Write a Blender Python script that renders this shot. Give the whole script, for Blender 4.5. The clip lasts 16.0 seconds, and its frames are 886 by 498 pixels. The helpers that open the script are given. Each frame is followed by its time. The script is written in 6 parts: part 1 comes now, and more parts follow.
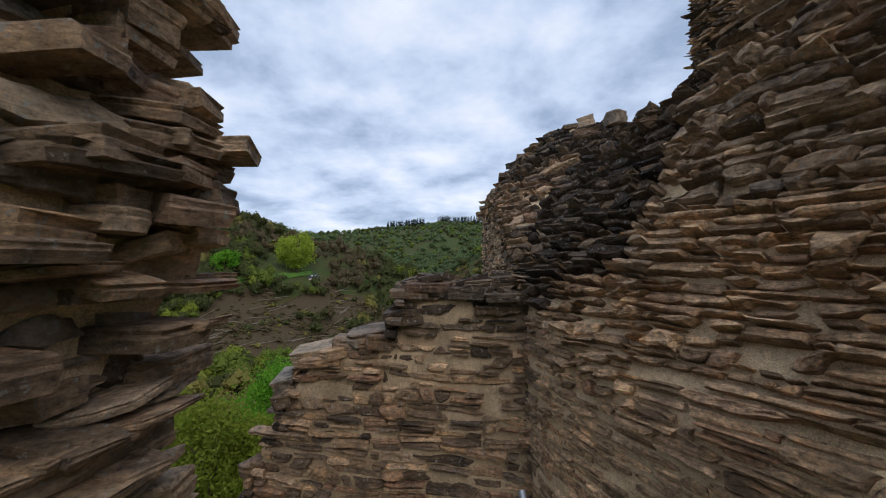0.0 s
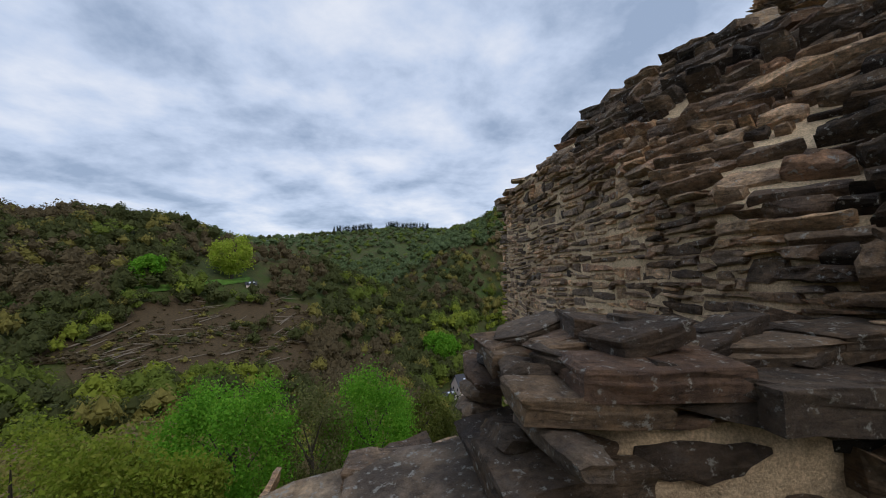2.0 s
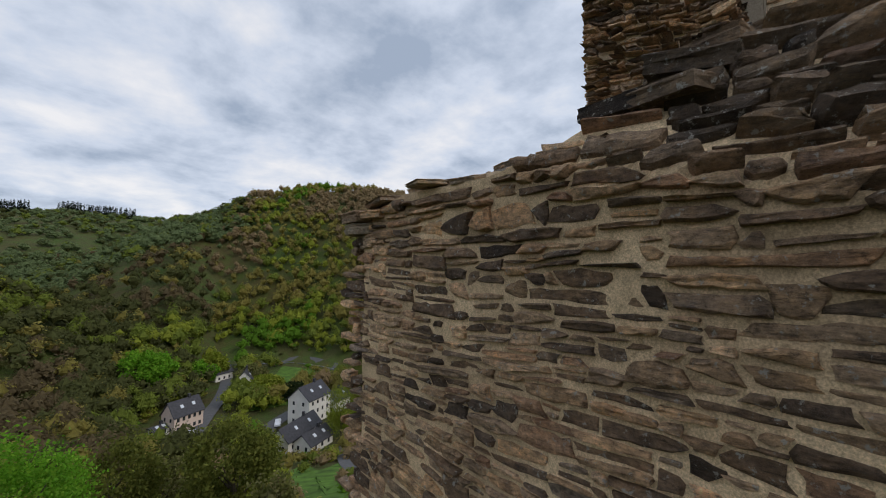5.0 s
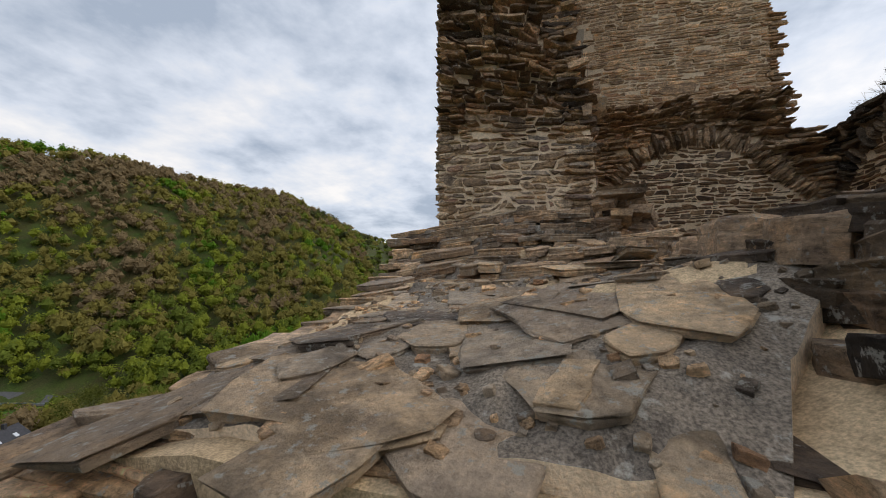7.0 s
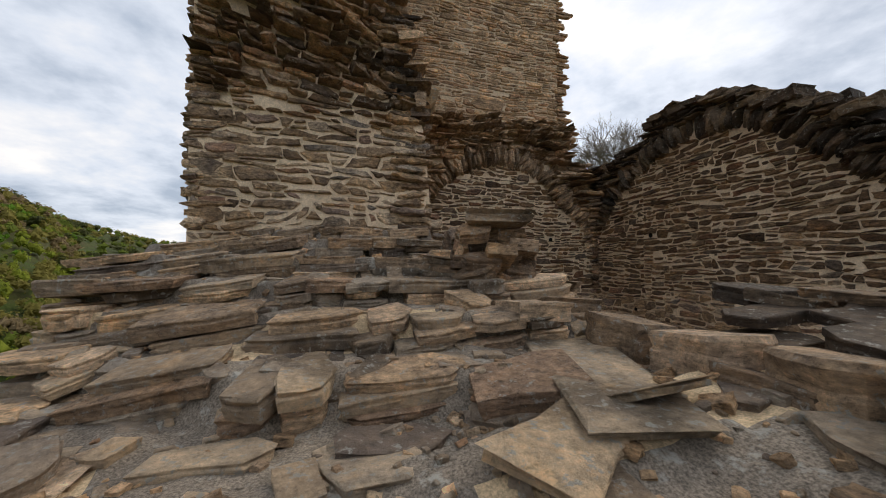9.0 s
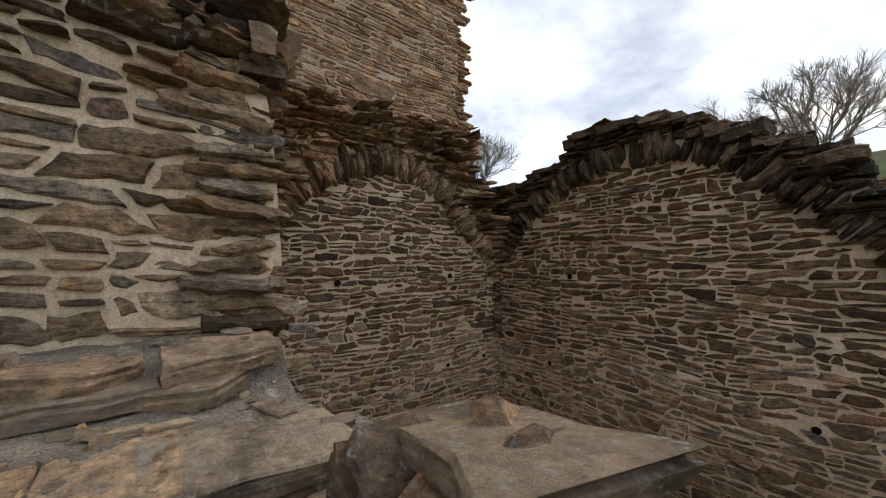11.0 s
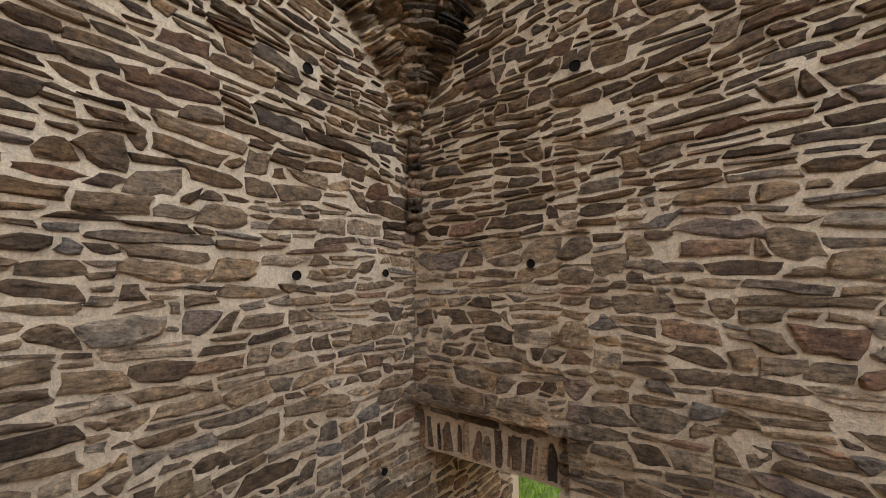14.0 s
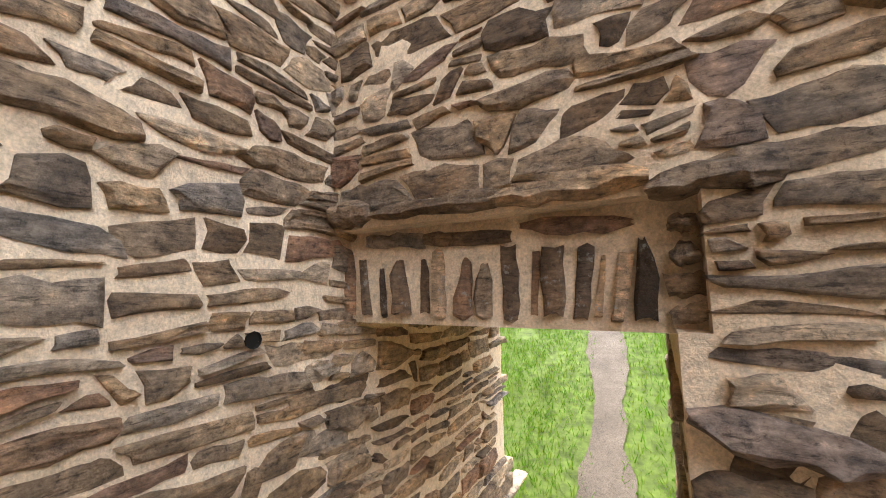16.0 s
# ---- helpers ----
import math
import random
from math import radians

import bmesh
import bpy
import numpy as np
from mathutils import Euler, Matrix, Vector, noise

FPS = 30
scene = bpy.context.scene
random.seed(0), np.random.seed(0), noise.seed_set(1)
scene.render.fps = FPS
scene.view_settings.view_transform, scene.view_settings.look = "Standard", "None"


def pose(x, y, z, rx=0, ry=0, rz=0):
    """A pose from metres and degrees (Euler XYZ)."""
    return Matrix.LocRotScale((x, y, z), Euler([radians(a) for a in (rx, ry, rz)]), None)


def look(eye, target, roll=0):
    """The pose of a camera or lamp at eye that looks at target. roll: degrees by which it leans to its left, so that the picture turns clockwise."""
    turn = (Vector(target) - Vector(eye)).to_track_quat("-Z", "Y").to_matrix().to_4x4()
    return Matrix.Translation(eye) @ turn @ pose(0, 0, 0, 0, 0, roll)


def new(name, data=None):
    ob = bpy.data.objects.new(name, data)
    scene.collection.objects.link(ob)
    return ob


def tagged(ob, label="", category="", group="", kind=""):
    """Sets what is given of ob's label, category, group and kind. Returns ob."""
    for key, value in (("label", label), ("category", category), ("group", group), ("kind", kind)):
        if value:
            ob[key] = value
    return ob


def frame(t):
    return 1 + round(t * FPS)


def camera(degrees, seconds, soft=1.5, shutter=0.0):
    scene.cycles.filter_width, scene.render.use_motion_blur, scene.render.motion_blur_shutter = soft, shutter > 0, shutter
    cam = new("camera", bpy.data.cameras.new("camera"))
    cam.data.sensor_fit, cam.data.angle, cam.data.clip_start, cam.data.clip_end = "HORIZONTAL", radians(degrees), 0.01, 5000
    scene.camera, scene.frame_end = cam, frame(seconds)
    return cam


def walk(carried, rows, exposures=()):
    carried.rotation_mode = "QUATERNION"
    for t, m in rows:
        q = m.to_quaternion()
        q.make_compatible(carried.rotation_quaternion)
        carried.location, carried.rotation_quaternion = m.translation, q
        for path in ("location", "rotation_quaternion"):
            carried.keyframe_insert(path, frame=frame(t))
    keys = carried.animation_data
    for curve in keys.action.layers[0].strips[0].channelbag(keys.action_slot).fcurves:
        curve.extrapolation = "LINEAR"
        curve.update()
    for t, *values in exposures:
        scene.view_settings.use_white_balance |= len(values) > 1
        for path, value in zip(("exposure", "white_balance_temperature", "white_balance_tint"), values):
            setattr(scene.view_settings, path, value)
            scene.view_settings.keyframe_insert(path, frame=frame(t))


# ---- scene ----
cam = camera(99.0, 16.0, 1.0)
PATH = [
    (0, (0.326, 1.134, 2.072), (0.291, 3.132, 2.159), -0.7),
    (0.5, (0.153, 1.724, 1.998), (0.106, 3.721, 2.094), -0.7),
    (1, (-0.047, 2.279, 1.997), (-0.054, 4.277, 2.102), -0.9),
    (1.5, (-0.216, 2.806, 2.049), (-0.126, 4.801, 2.163), -0.7),
    (2, (-0.369, 3.275, 2.13), (-0.13, 5.257, 2.247), -0.6),
    (2.5, (-0.489, 3.731, 2.201), (-0.067, 5.682, 2.324), -0.4),
    (3, (-0.58, 4.175, 2.237), (0.05, 6.069, 2.361), -0.3),
    (3.2, (-0.595, 4.341, 2.24), (0.112, 6.207, 2.364), -0.2),
    (5.3, (-0.24, 5.787, 2.712), (1.236, 7.13, 2.833), 0.0),
    (5.5, (-0.162, 5.895, 2.772), (1.369, 7.176, 2.896), 0.0),
    (6, (0.031, 6.166, 2.955), (1.705, 7.254, 3.073), 0.0),
    (6.5, (0.224, 6.435, 3.165), (2.036, 7.275, 3.271), 0.4),
    (7, (0.44, 6.675, 3.311), (2.36, 7.225, 3.411), 0.3),
    (7.5, (0.709, 6.855, 3.36), (2.693, 7.09, 3.457), 0.3),
    (8, (1.018, 6.957, 3.382), (3.015, 6.891, 3.481), 0.3),
    (8.5, (1.371, 7.002, 3.477), (3.34, 6.664, 3.575), 0.2),
    (9, (1.725, 6.986, 3.631), (3.641, 6.421, 3.729), 0.2),
    (9.5, (2.08, 6.924, 3.818), (3.93, 6.171, 3.913), 0.1),
    (10, (2.427, 6.824, 4.001), (4.204, 5.91, 4.082), 0.2),
    (10.2, (2.575, 6.783, 4.065), (4.318, 5.804, 4.139), 0.2),
    (12.3, (4.149, 6.058, 4.205), (5.533, 4.622, 4.358), -0.4),
    (12.5, (4.253, 5.926, 4.208), (5.624, 4.479, 4.365), -0.4),
    (13, (4.564, 5.614, 3.985), (5.869, 4.108, 4.158), -0.5),
    (13.5, (4.829, 5.259, 3.495), (6.079, 3.71, 3.695), -0.6),
    (14, (5.081, 4.882, 2.943), (6.268, 3.289, 3.173), -0.7),
    (14.5, (5.262, 4.563, 2.593), (6.404, 2.937, 2.826), -0.9),
    (15, (5.43, 4.321, 2.39), (6.539, 2.674, 2.629), -0.9),
    (15.5, (5.637, 4.115, 2.22), (6.692, 2.431, 2.444), -1.1),
    (16, (5.817, 3.897, 2.095), (6.793, 2.162, 2.295), -1.2),
]

# seconds, stops, white balance: the camera opens up and warms on the way into the room
EXPOSURES = [(0, 0.1, 6150, 10), (3.0, -0.12, 6350, 10), (5.5, 0.05, 6900, 10), (10.0, 0.3, 7200, 10), (12.5, 0.5, 6900, 10), (13.0, 0.5, 7000, 10), (13.4, 0.95, 7050, 10), (14.0, 1.85, 7000, 10), (14.5, 2.2, 6800, 10), (15.5, 2.6, 6900, 10), (16, 3.05, 6950, 11)]
walk(cam, [(t, look(eye, target, roll)) for t, eye, target, roll in PATH], EXPOSURES)

# ---- light: overcast sky with broken cloud, weak wide sun in the south-south-east ----
SUN_AZ, SUN_EL = 155.0, 38.0


def aim(az, el):
    a, e = radians(az), radians(el)
    return Vector((math.sin(a) * math.cos(e), math.cos(a) * math.cos(e), math.sin(e)))


world = bpy.data.worlds.new("sky")
scene.world = world
world.use_nodes = True
wn, wl = world.node_tree.nodes, world.node_tree.links
sky = wn.new("ShaderNodeTexSky")
sky.sky_type, sky.sun_disc = "NISHITA", False
sky.sun_elevation, sky.sun_rotation = radians(SUN_EL), radians(SUN_AZ)
coord = wn.new("ShaderNodeTexCoord")
apart = wn.new("ShaderNodeSeparateXYZ")
wl.new(coord.outputs["Generated"], apart.inputs[0])
lift_ = wn.new("ShaderNodeMath")
lift_.operation = "ADD"
lift_.inputs[1].default_value = 0.22
up_ = wn.new("ShaderNodeMath")
up_.operation = "ABSOLUTE"
wl.new(apart.outputs[2], up_.inputs[0])
wl.new(up_.outputs[0], lift_.inputs[0])
flatten = wn.new("ShaderNodeVectorMath")
flatten.operation = "DIVIDE"
spread = wn.new("ShaderNodeCombineXYZ")
for k in range(3):
    wl.new(lift_.outputs[0], spread.inputs[k])
wl.new(coord.outputs["Generated"], flatten.inputs[0])
wl.new(spread.outputs[0], flatten.inputs[1])
clouds = wn.new("ShaderNodeTexNoise")
clouds.inputs["Scale"].default_value, clouds.inputs["Detail"].default_value, clouds.inputs["Roughness"].default_value = 1.9, 9.0, 0.56
clouds.inputs["Distortion"].default_value = 0.1
wl.new(flatten.outputs[0], clouds.inputs[0])
cloud_tone = wn.new("ShaderNodeValToRGB")
cloud_tone.color_ramp.elements[0].position, cloud_tone.color_ramp.elements[0].color = 0.36, (0.33, 0.41, 0.55, 1)
cloud_tone.color_ramp.elements[1].position, cloud_tone.color_ramp.elements[1].color = 0.66, (0.82, 0.84, 0.90, 1)
mid = cloud_tone.color_ramp.elements.new(0.5)
mid.color = (0.57, 0.65, 0.80, 1)
wl.new(clouds.outputs[0], cloud_tone.inputs[0])
# the cloud deck glows round the hidden sun
toward = wn.new("ShaderNodeVectorMath")
toward.operation = "DOT_PRODUCT"
toward.inputs[1].default_value = aim(SUN_AZ, SUN_EL)
wl.new(coord.outputs["Generated"], toward.inputs[0])
glow = wn.new("ShaderNodeMapRange")
glow.inputs["From Min"].default_value, glow.inputs["From Max"].default_value = -0.2, 1.0
glow.inputs["To Min"].default_value, glow.inputs["To Max"].default_value = 0.92, 1.02
wl.new(toward.outputs["Value"], glow.inputs["Value"])
lit = wn.new("ShaderNodeVectorMath")
lit.operation = "SCALE"
wl.new(cloud_tone.outputs[0], lit.inputs[0])
wl.new(glow.outputs[0], lit.inputs["Scale"])
bg = wn["Background"]
bg.inputs[1].default_value = 1.22
bg2 = wn.new("ShaderNodeBackground")
bg2.inputs[1].default_value = 0.06
add = wn.new("ShaderNodeMixShader")
add.inputs[0].default_value = 0.12
wl.new(lit.outputs[0], bg.inputs[0])
wl.new(sky.outputs[0], bg2.inputs[0])
wl.new(bg.outputs[0], add.inputs[1])
wl.new(bg2.outputs[0], add.inputs[2])
wl.new(add.outputs[0], wn["World Output"].inputs[0])

sun = new("sun", bpy.data.lights.new("sun", "SUN"))
sun.data.energy, sun.data.angle, sun.data.color = 1.1, radians(35), (1.0, 0.92, 0.82)
sun.matrix_world = look(aim(SUN_AZ, SUN_EL) * 60, (0, 0, 0))


# ---- materials ----
def material(name, rough=0.85):
    m = bpy.data.materials.new(name)
    m.use_nodes = True
    b = m.node_tree.nodes["Principled BSDF"]
    b.inputs["Roughness"].default_value = rough
    b.inputs["Specular IOR Level"].default_value = 0.3
    return m, m.node_tree.nodes, m.node_tree.links, b


def noise_at(n, l, scale, detail=5.0, stretch=(1, 1, 1), rough=0.6):
    """Noise over world places, at real size."""
    g, mp, t = n.new("ShaderNodeNewGeometry"), n.new("ShaderNodeMapping"), n.new("ShaderNodeTexNoise")
    mp.inputs["Scale"].default_value = stretch
    l.new(g.outputs["Position"], mp.inputs[0])
    l.new(mp.outputs[0], t.inputs[0])
    t.inputs["Scale"].default_value, t.inputs["Detail"].default_value, t.inputs["Roughness"].default_value = scale, detail, rough
    return t.outputs[0]


def ramp(n, l, value, stops, mode="LINEAR"):
    r = n.new("ShaderNodeValToRGB")
    e = r.color_ramp.elements
    r.color_ramp.interpolation = mode
    e[0].position, e[0].color = stops[0][0], (*stops[0][1], 1)
    e[1].position, e[1].color = stops[-1][0], (*stops[-1][1], 1)
    for p, c in stops[1:-1]:
        e.new(p).color = (*c, 1)
    l.new(value, r.inputs[0])
    return r.outputs[0]


def mix(n, l, fac, a, b, kind="MIX"):
    m = n.new("ShaderNodeMix")
    m.data_type, m.blend_type = "RGBA", kind
    for slot, v in ((0, fac), (6, a), (7, b)):
        if isinstance(v, (int, float)):
            m.inputs[slot].default_value = v
        elif isinstance(v, tuple):
            m.inputs[slot].default_value = (*v, 1)
        else:
            l.new(v, m.inputs[slot])
    return m.outputs[2]


def grey(v):
    return (v, v, v)


def bump(n, l, b, pairs):
    """Adds relief from (height, strength, distance) pairs, coarse first."""
    last = None
    for height, strength, distance in pairs:
        k = n.new("ShaderNodeBump")
        k.inputs["Strength"].default_value, k.inputs["Distance"].default_value = strength, distance
        l.new(height, k.inputs["Height"])
        if last:
            l.new(last, k.inputs["Normal"])
        last = k.outputs[0]
    l.new(last, b.inputs["Normal"])


def stone_material(name, stops, islands, lichen=0.0, dirt=0.5, gain=1.35, lay=1.0, warm=(1.18, 1.0, 0.80)):
    """Slate: a colour per piece, faint bedding, mottling, rust and pale mineral films, grain, lichen."""
    m, n, l, b = material(name, 0.82)
    if islands:
        rnd = n.new("ShaderNodeNewGeometry").outputs["Random Per Island"]
    else:
        rnd = n.new("ShaderNodeObjectInfo").outputs["Random"]
    mean = sum(sum(c) for p, c in stops) / (3 * len(stops))
    base = ramp(n, l, rnd, [(p, tuple(v * gain * w * (sum(c) / (3 * mean)) ** 0.65 for v, w in zip(c, warm))) for p, c in stops])
    layers = noise_at(n, l, 1.0, 9, (21, 21, 66), 0.74)
    splits = noise_at(n, l, 1.0, 5, (13, 13, 90), 0.7)
    grain = noise_at(n, l, 150.0, 4)
    blot = noise_at(n, l, 11.0, 7, rough=0.68)
    film = noise_at(n, l, 5.3, 8, (1, 1, 1.8), 0.72)
    stain = noise_at(n, l, 2.6, 7, rough=0.65)
    pits = noise_at(n, l, 46.0, 8, rough=0.78)
    c = mix(n, l, lay, base, ramp(n, l, layers, [(0.34, grey(0.38)), (0.5, grey(1.0)), (0.66, grey(1.65))]), "MULTIPLY")
    c = mix(n, l, lay, c, ramp(n, l, splits, [(0.36, grey(0.35)), (0.42, grey(1.0)), (0.64, grey(1.0)), (0.72, grey(1.3))]), "MULTIPLY")
    c = mix(n, l, 0.3 + 0.7 * lay, c, ramp(n, l, blot, [(0.32, (0.46, 0.45, 0.48)), (0.5, grey(1.0)), (0.68, (1.5, 1.42, 1.30))]), "MULTIPLY")
    c = mix(n, l, 0.3 + 0.7 * lay, c, ramp(n, l, pits, [(0.36, grey(0.34)), (0.46, grey(0.94)), (0.56, grey(1.08)), (0.68, grey(1.7))]), "MULTIPLY")
    c = mix(n, l, ramp(n, l, film, [(0.56, grey(0)), (0.66, grey(0.55))]), c, mix(n, l, 1.0, c, (1.30, 1.10, 0.86), "MULTIPLY"))
    c = mix(n, l, ramp(n, l, film, [(0.30, grey(0.5)), (0.40, grey(0))]), c, mix(n, l, 0.5, c, (0.26, 0.25, 0.24)))
    c = mix(n, l, dirt, c, ramp(n, l, stain, [(0.40, grey(0.22)), (0.50, grey(0.95)), (0.65, grey(1.1))]), "MULTIPLY")
    if lichen:
        spot = noise_at(n, l, 34.0, 6, rough=0.7)
        c = mix(n, l, ramp(n, l, spot, [(0.60 - 0.04 * lichen, grey(0)), (0.65 - 0.03 * lichen, grey(0.85))]), c, (0.42, 0.40, 0.35))
    l.new(c, b.inputs["Base Color"])
    l.new(ramp(n, l, blot, [(0.3, grey(0.55)), (0.7, grey(0.95))]), b.inputs["Roughness"])
    b.inputs["Specular IOR Level"].default_value = 0.3
    bump(n, l, b, [(blot, 0.8, 0.03), (layers, 1.0, 0.02), (splits, 0.7 * lay, 0.007), (pits, 0.8, 0.009), (grain, 0.5, 0.002)])
    return m


CLEAN = [(0.0, (0.105, 0.084, 0.066)), (0.14, (0.19, 0.155, 0.115)), (0.28, (0.155, 0.142, 0.125)), (0.42, (0.235, 0.19, 0.135)), (0.54, (0.13, 0.10, 0.076)),
         (0.66, (0.255, 0.228, 0.185)), (0.78, (0.15, 0.152, 0.155)), (0.86, (0.205, 0.135, 0.10)), (0.92, (0.19, 0.16, 0.12)), (1.0, (0.215, 0.165, 0.11))]
DARK = [(0.0, (0.050, 0.042, 0.036)), (0.16, (0.135, 0.107, 0.082)), (0.32, (0.078, 0.067, 0.060)), (0.48, (0.19, 0.15, 0.105)), (0.62, (0.105, 0.092, 0.080)),
        (0.76, (0.225, 0.185, 0.14)), (0.86, (0.15, 0.104, 0.078)), (0.94, (0.21, 0.165, 0.112)), (1.0, (0.125, 0.118, 0.112))]
PALE = [(0.0, (0.19, 0.15, 0.108)), (0.3, (0.30, 0.24, 0.172)), (0.5, (0.24, 0.195, 0.148)), (0.7, (0.36, 0.29, 0.21)), (0.85, (0.26, 0.18, 0.125)), (1.0, (0.32, 0.275, 0.22))]
TOPS = [(0.0, (0.17, 0.145, 0.118)), (0.25, (0.26, 0.215, 0.16)), (0.45, (0.20, 0.19, 0.172)), (0.65, (0.30, 0.245, 0.175)), (0.8, (0.13, 0.112, 0.10)), (1.0, (0.24, 0.208, 0.17))]
WORN = [(p, tuple(0.5 * (v + w) for v, w in zip(c, PALE[k % len(PALE)][1]))) for k, (p, c) in enumerate(DARK)]
STONES = {}
COOL = (1.22, 1.0, 0.80)
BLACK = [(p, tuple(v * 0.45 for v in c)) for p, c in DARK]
for kind, stops, lich, dirt, gain_, lay_, warm_ in (("black", BLACK, 0.3, 0.6, 1.5, 0.8, COOL), ("darker", [(p, tuple(v * 0.68 for v in c)) for p, c in DARK], 0.4, 0.5, 1.4, 0.6, (1.16, 1.0, 0.86)), ("clean", CLEAN, 0.0, 0.25, 1.58, 0.9, (1.20, 1.0, 0.82)), ("dark", DARK, 0.25, 0.4, 2.1, 0.75, COOL), ("worn", WORN, 0.2, 0.4, 1.85, 0.7, (1.16, 1.0, 0.85)), ("pale", PALE, 0.0, 0.3, 1.6, 0.85, COOL), ("tops", TOPS, 1.0, 0.75, 1.65, 0.35, (1.13, 1.0, 0.88)), ("umber", [(p, tuple(v * 0.62 for v in c)) for p, c in CLEAN], 0.0, 0.3, 1.3, 0.9, (1.36, 1.0, 0.72))):
    STONES[kind] = (stone_material(kind + "_slate", stops, False, lich, dirt, gain_, lay_, warm_), stone_material(kind + "_slate_joined", stops, True, lich, dirt, gain_, lay_, warm_))


def mortar_material(name, lo, hi, pebble=0.3, lichen=0.0):
    m, n, l, b = material(name, 0.95)
    big, fine, grit = noise_at(n, l, 2.2, 5), noise_at(n, l, 38.0, 6, rough=0.7), noise_at(n, l, 170.0, 3)
    c = ramp(n, l, big, [(0.32, lo), (0.68, hi)])
    c = mix(n, l, 1.0, c, ramp(n, l, fine, [(0.3, grey(0.68)), (0.5, grey(1.0)), (0.75, grey(1.2))]), "MULTIPLY")
    c = mix(n, l, pebble, c, ramp(n, l, grit, [(0.35, grey(0.4)), (0.65, grey(1.5))]), "MULTIPLY")
    if lichen:
        spot = noise_at(n, l, 14.0, 7, rough=0.72)
        c = mix(n, l, ramp(n, l, spot, [(0.56, grey(0)), (0.64, grey(lichen))]), c, (0.40, 0.38, 0.33))
    l.new(c, b.inputs["Base Color"])
    bump(n, l, b, [(fine, 0.7, 0.015), (grit, 0.5, 0.003)])
    return m


MORTAR = mortar_material("sandy_lime_mortar", (0.72, 0.555, 0.38), (0.86, 0.695, 0.50), 0.25)
WEST_MORTAR = mortar_material("pale_weathered_mortar", (0.44, 0.32, 0.195), (0.80, 0.60, 0.37), 0.45)
STUB_MORTAR = mortar_material("dull_weathered_mortar", (0.30, 0.215, 0.135), (0.60, 0.45, 0.285), 0.5)
RUBBLE = mortar_material("rubble_and_grit", (0.13, 0.108, 0.088), (0.32, 0.262, 0.20), 0.8, 0.9)
PLASTER = mortar_material("old_lime_plaster", (0.40, 0.33, 0.25), (0.50, 0.43, 0.33), 0.2)


def plain(name, rgb, rough=0.7, metal=0.0, vary=0.25, scale=6.0):
    m, n, l, b = material(name, rough)
    t = noise_at(n, l, scale, 5)
    l.new(mix(n, l, 1.0, rgb, ramp(n, l, t, [(0.3, grey(1 - vary)), (0.7, grey(1 + vary))]), "MULTIPLY"), b.inputs["Base Color"])
    b.inputs["Metallic"].default_value = metal
    return m


def leaf_material(name, stops, islands=True):
    m, n, l, b = material(name, 0.75)
    g = n.new("ShaderNodeNewGeometry").outputs["Random Per Island"] if islands else n.new("ShaderNodeObjectInfo").outputs["Random"]
    c = ramp(n, l, g, stops)
    t = noise_at(n, l, 0.55, 6, rough=0.75)
    c = mix(n, l, 1.0, c, ramp(n, l, t, [(0.32, grey(0.78)), (0.5, grey(1.0)), (0.7, grey(1.25))]), "MULTIPLY")
    l.new(c, b.inputs["Base Color"])
    b.inputs["Specular IOR Level"].default_value = 0.15
    thin, both = n.new("ShaderNodeBsdfTranslucent"), n.new("ShaderNodeMixShader")
    both.inputs[0].default_value = 0.45
    l.new(c, thin.inputs[0])
    l.new(b.outputs[0], both.inputs[1])
    l.new(thin.outputs[0], both.inputs[2])
    l.new(both.outputs[0], n["Material Output"].inputs[0])
    return m


def tone(name, rgb, spread=0.12):
    return leaf_material(name, [(0.0, tuple(v * (1 - spread) for v in rgb)), (0.5, rgb), (1.0, tuple(v * (1 + spread) for v in rgb))])


# "far" is a green paled to hold the distance haze in its colour
WOODS = {"bare": tone("bare_brown_crowns", (0.29, 0.215, 0.115)), "brown": tone("dull_brown_crowns", (0.15, 0.115, 0.06)), "olive": tone("olive_budding_crowns", (0.27, 0.235, 0.062)), "dark": tone("dark_green_crowns", (0.095, 0.105, 0.034)),
         "mid": tone("mid_green_crowns", (0.17, 0.215, 0.035)), "lime": tone("yellow_green_crowns", (0.27, 0.31, 0.04)), "far": tone("haze_paled_far_crowns", (0.15, 0.20, 0.085)), "bright": tone("bright_green_crowns", (0.125, 0.255, 0.022))}
CONIFER = leaf_material("dark_conifer", [(0.0, (0.012, 0.022, 0.014)), (1.0, (0.025, 0.04, 0.022))])
LEAF = leaf_material("fresh_green_leaf", [(0.0, (0.095, 0.253, 0.016)), (0.5, (0.150, 0.354, 0.025)), (1.0, (0.227, 0.416, 0.039))])
LEAF_YELLOW = leaf_material("yellow_green_leaf", [(0.0, (0.146, 0.200, 0.018)), (0.5, (0.220, 0.274, 0.028)), (1.0, (0.274, 0.292, 0.046))])
LEAF_LIME = leaf_material("lime_leaf", [(0.0, (0.25, 0.34, 0.03)), (0.5, (0.34, 0.43, 0.045)), (1.0, (0.42, 0.46, 0.07))])
LEAF_PALE = leaf_material("pale_scrub_leaf", [(0.0, (0.117, 0.126, 0.036)), (0.5, (0.171, 0.180, 0.054)), (1.0, (0.216, 0.198, 0.090))])
LEAF_OLIVE = leaf_material("olive_leaf", [(0.0, (0.085, 0.103, 0.018)), (0.5, (0.131, 0.150, 0.029)), (1.0, (0.178, 0.187, 0.038))])
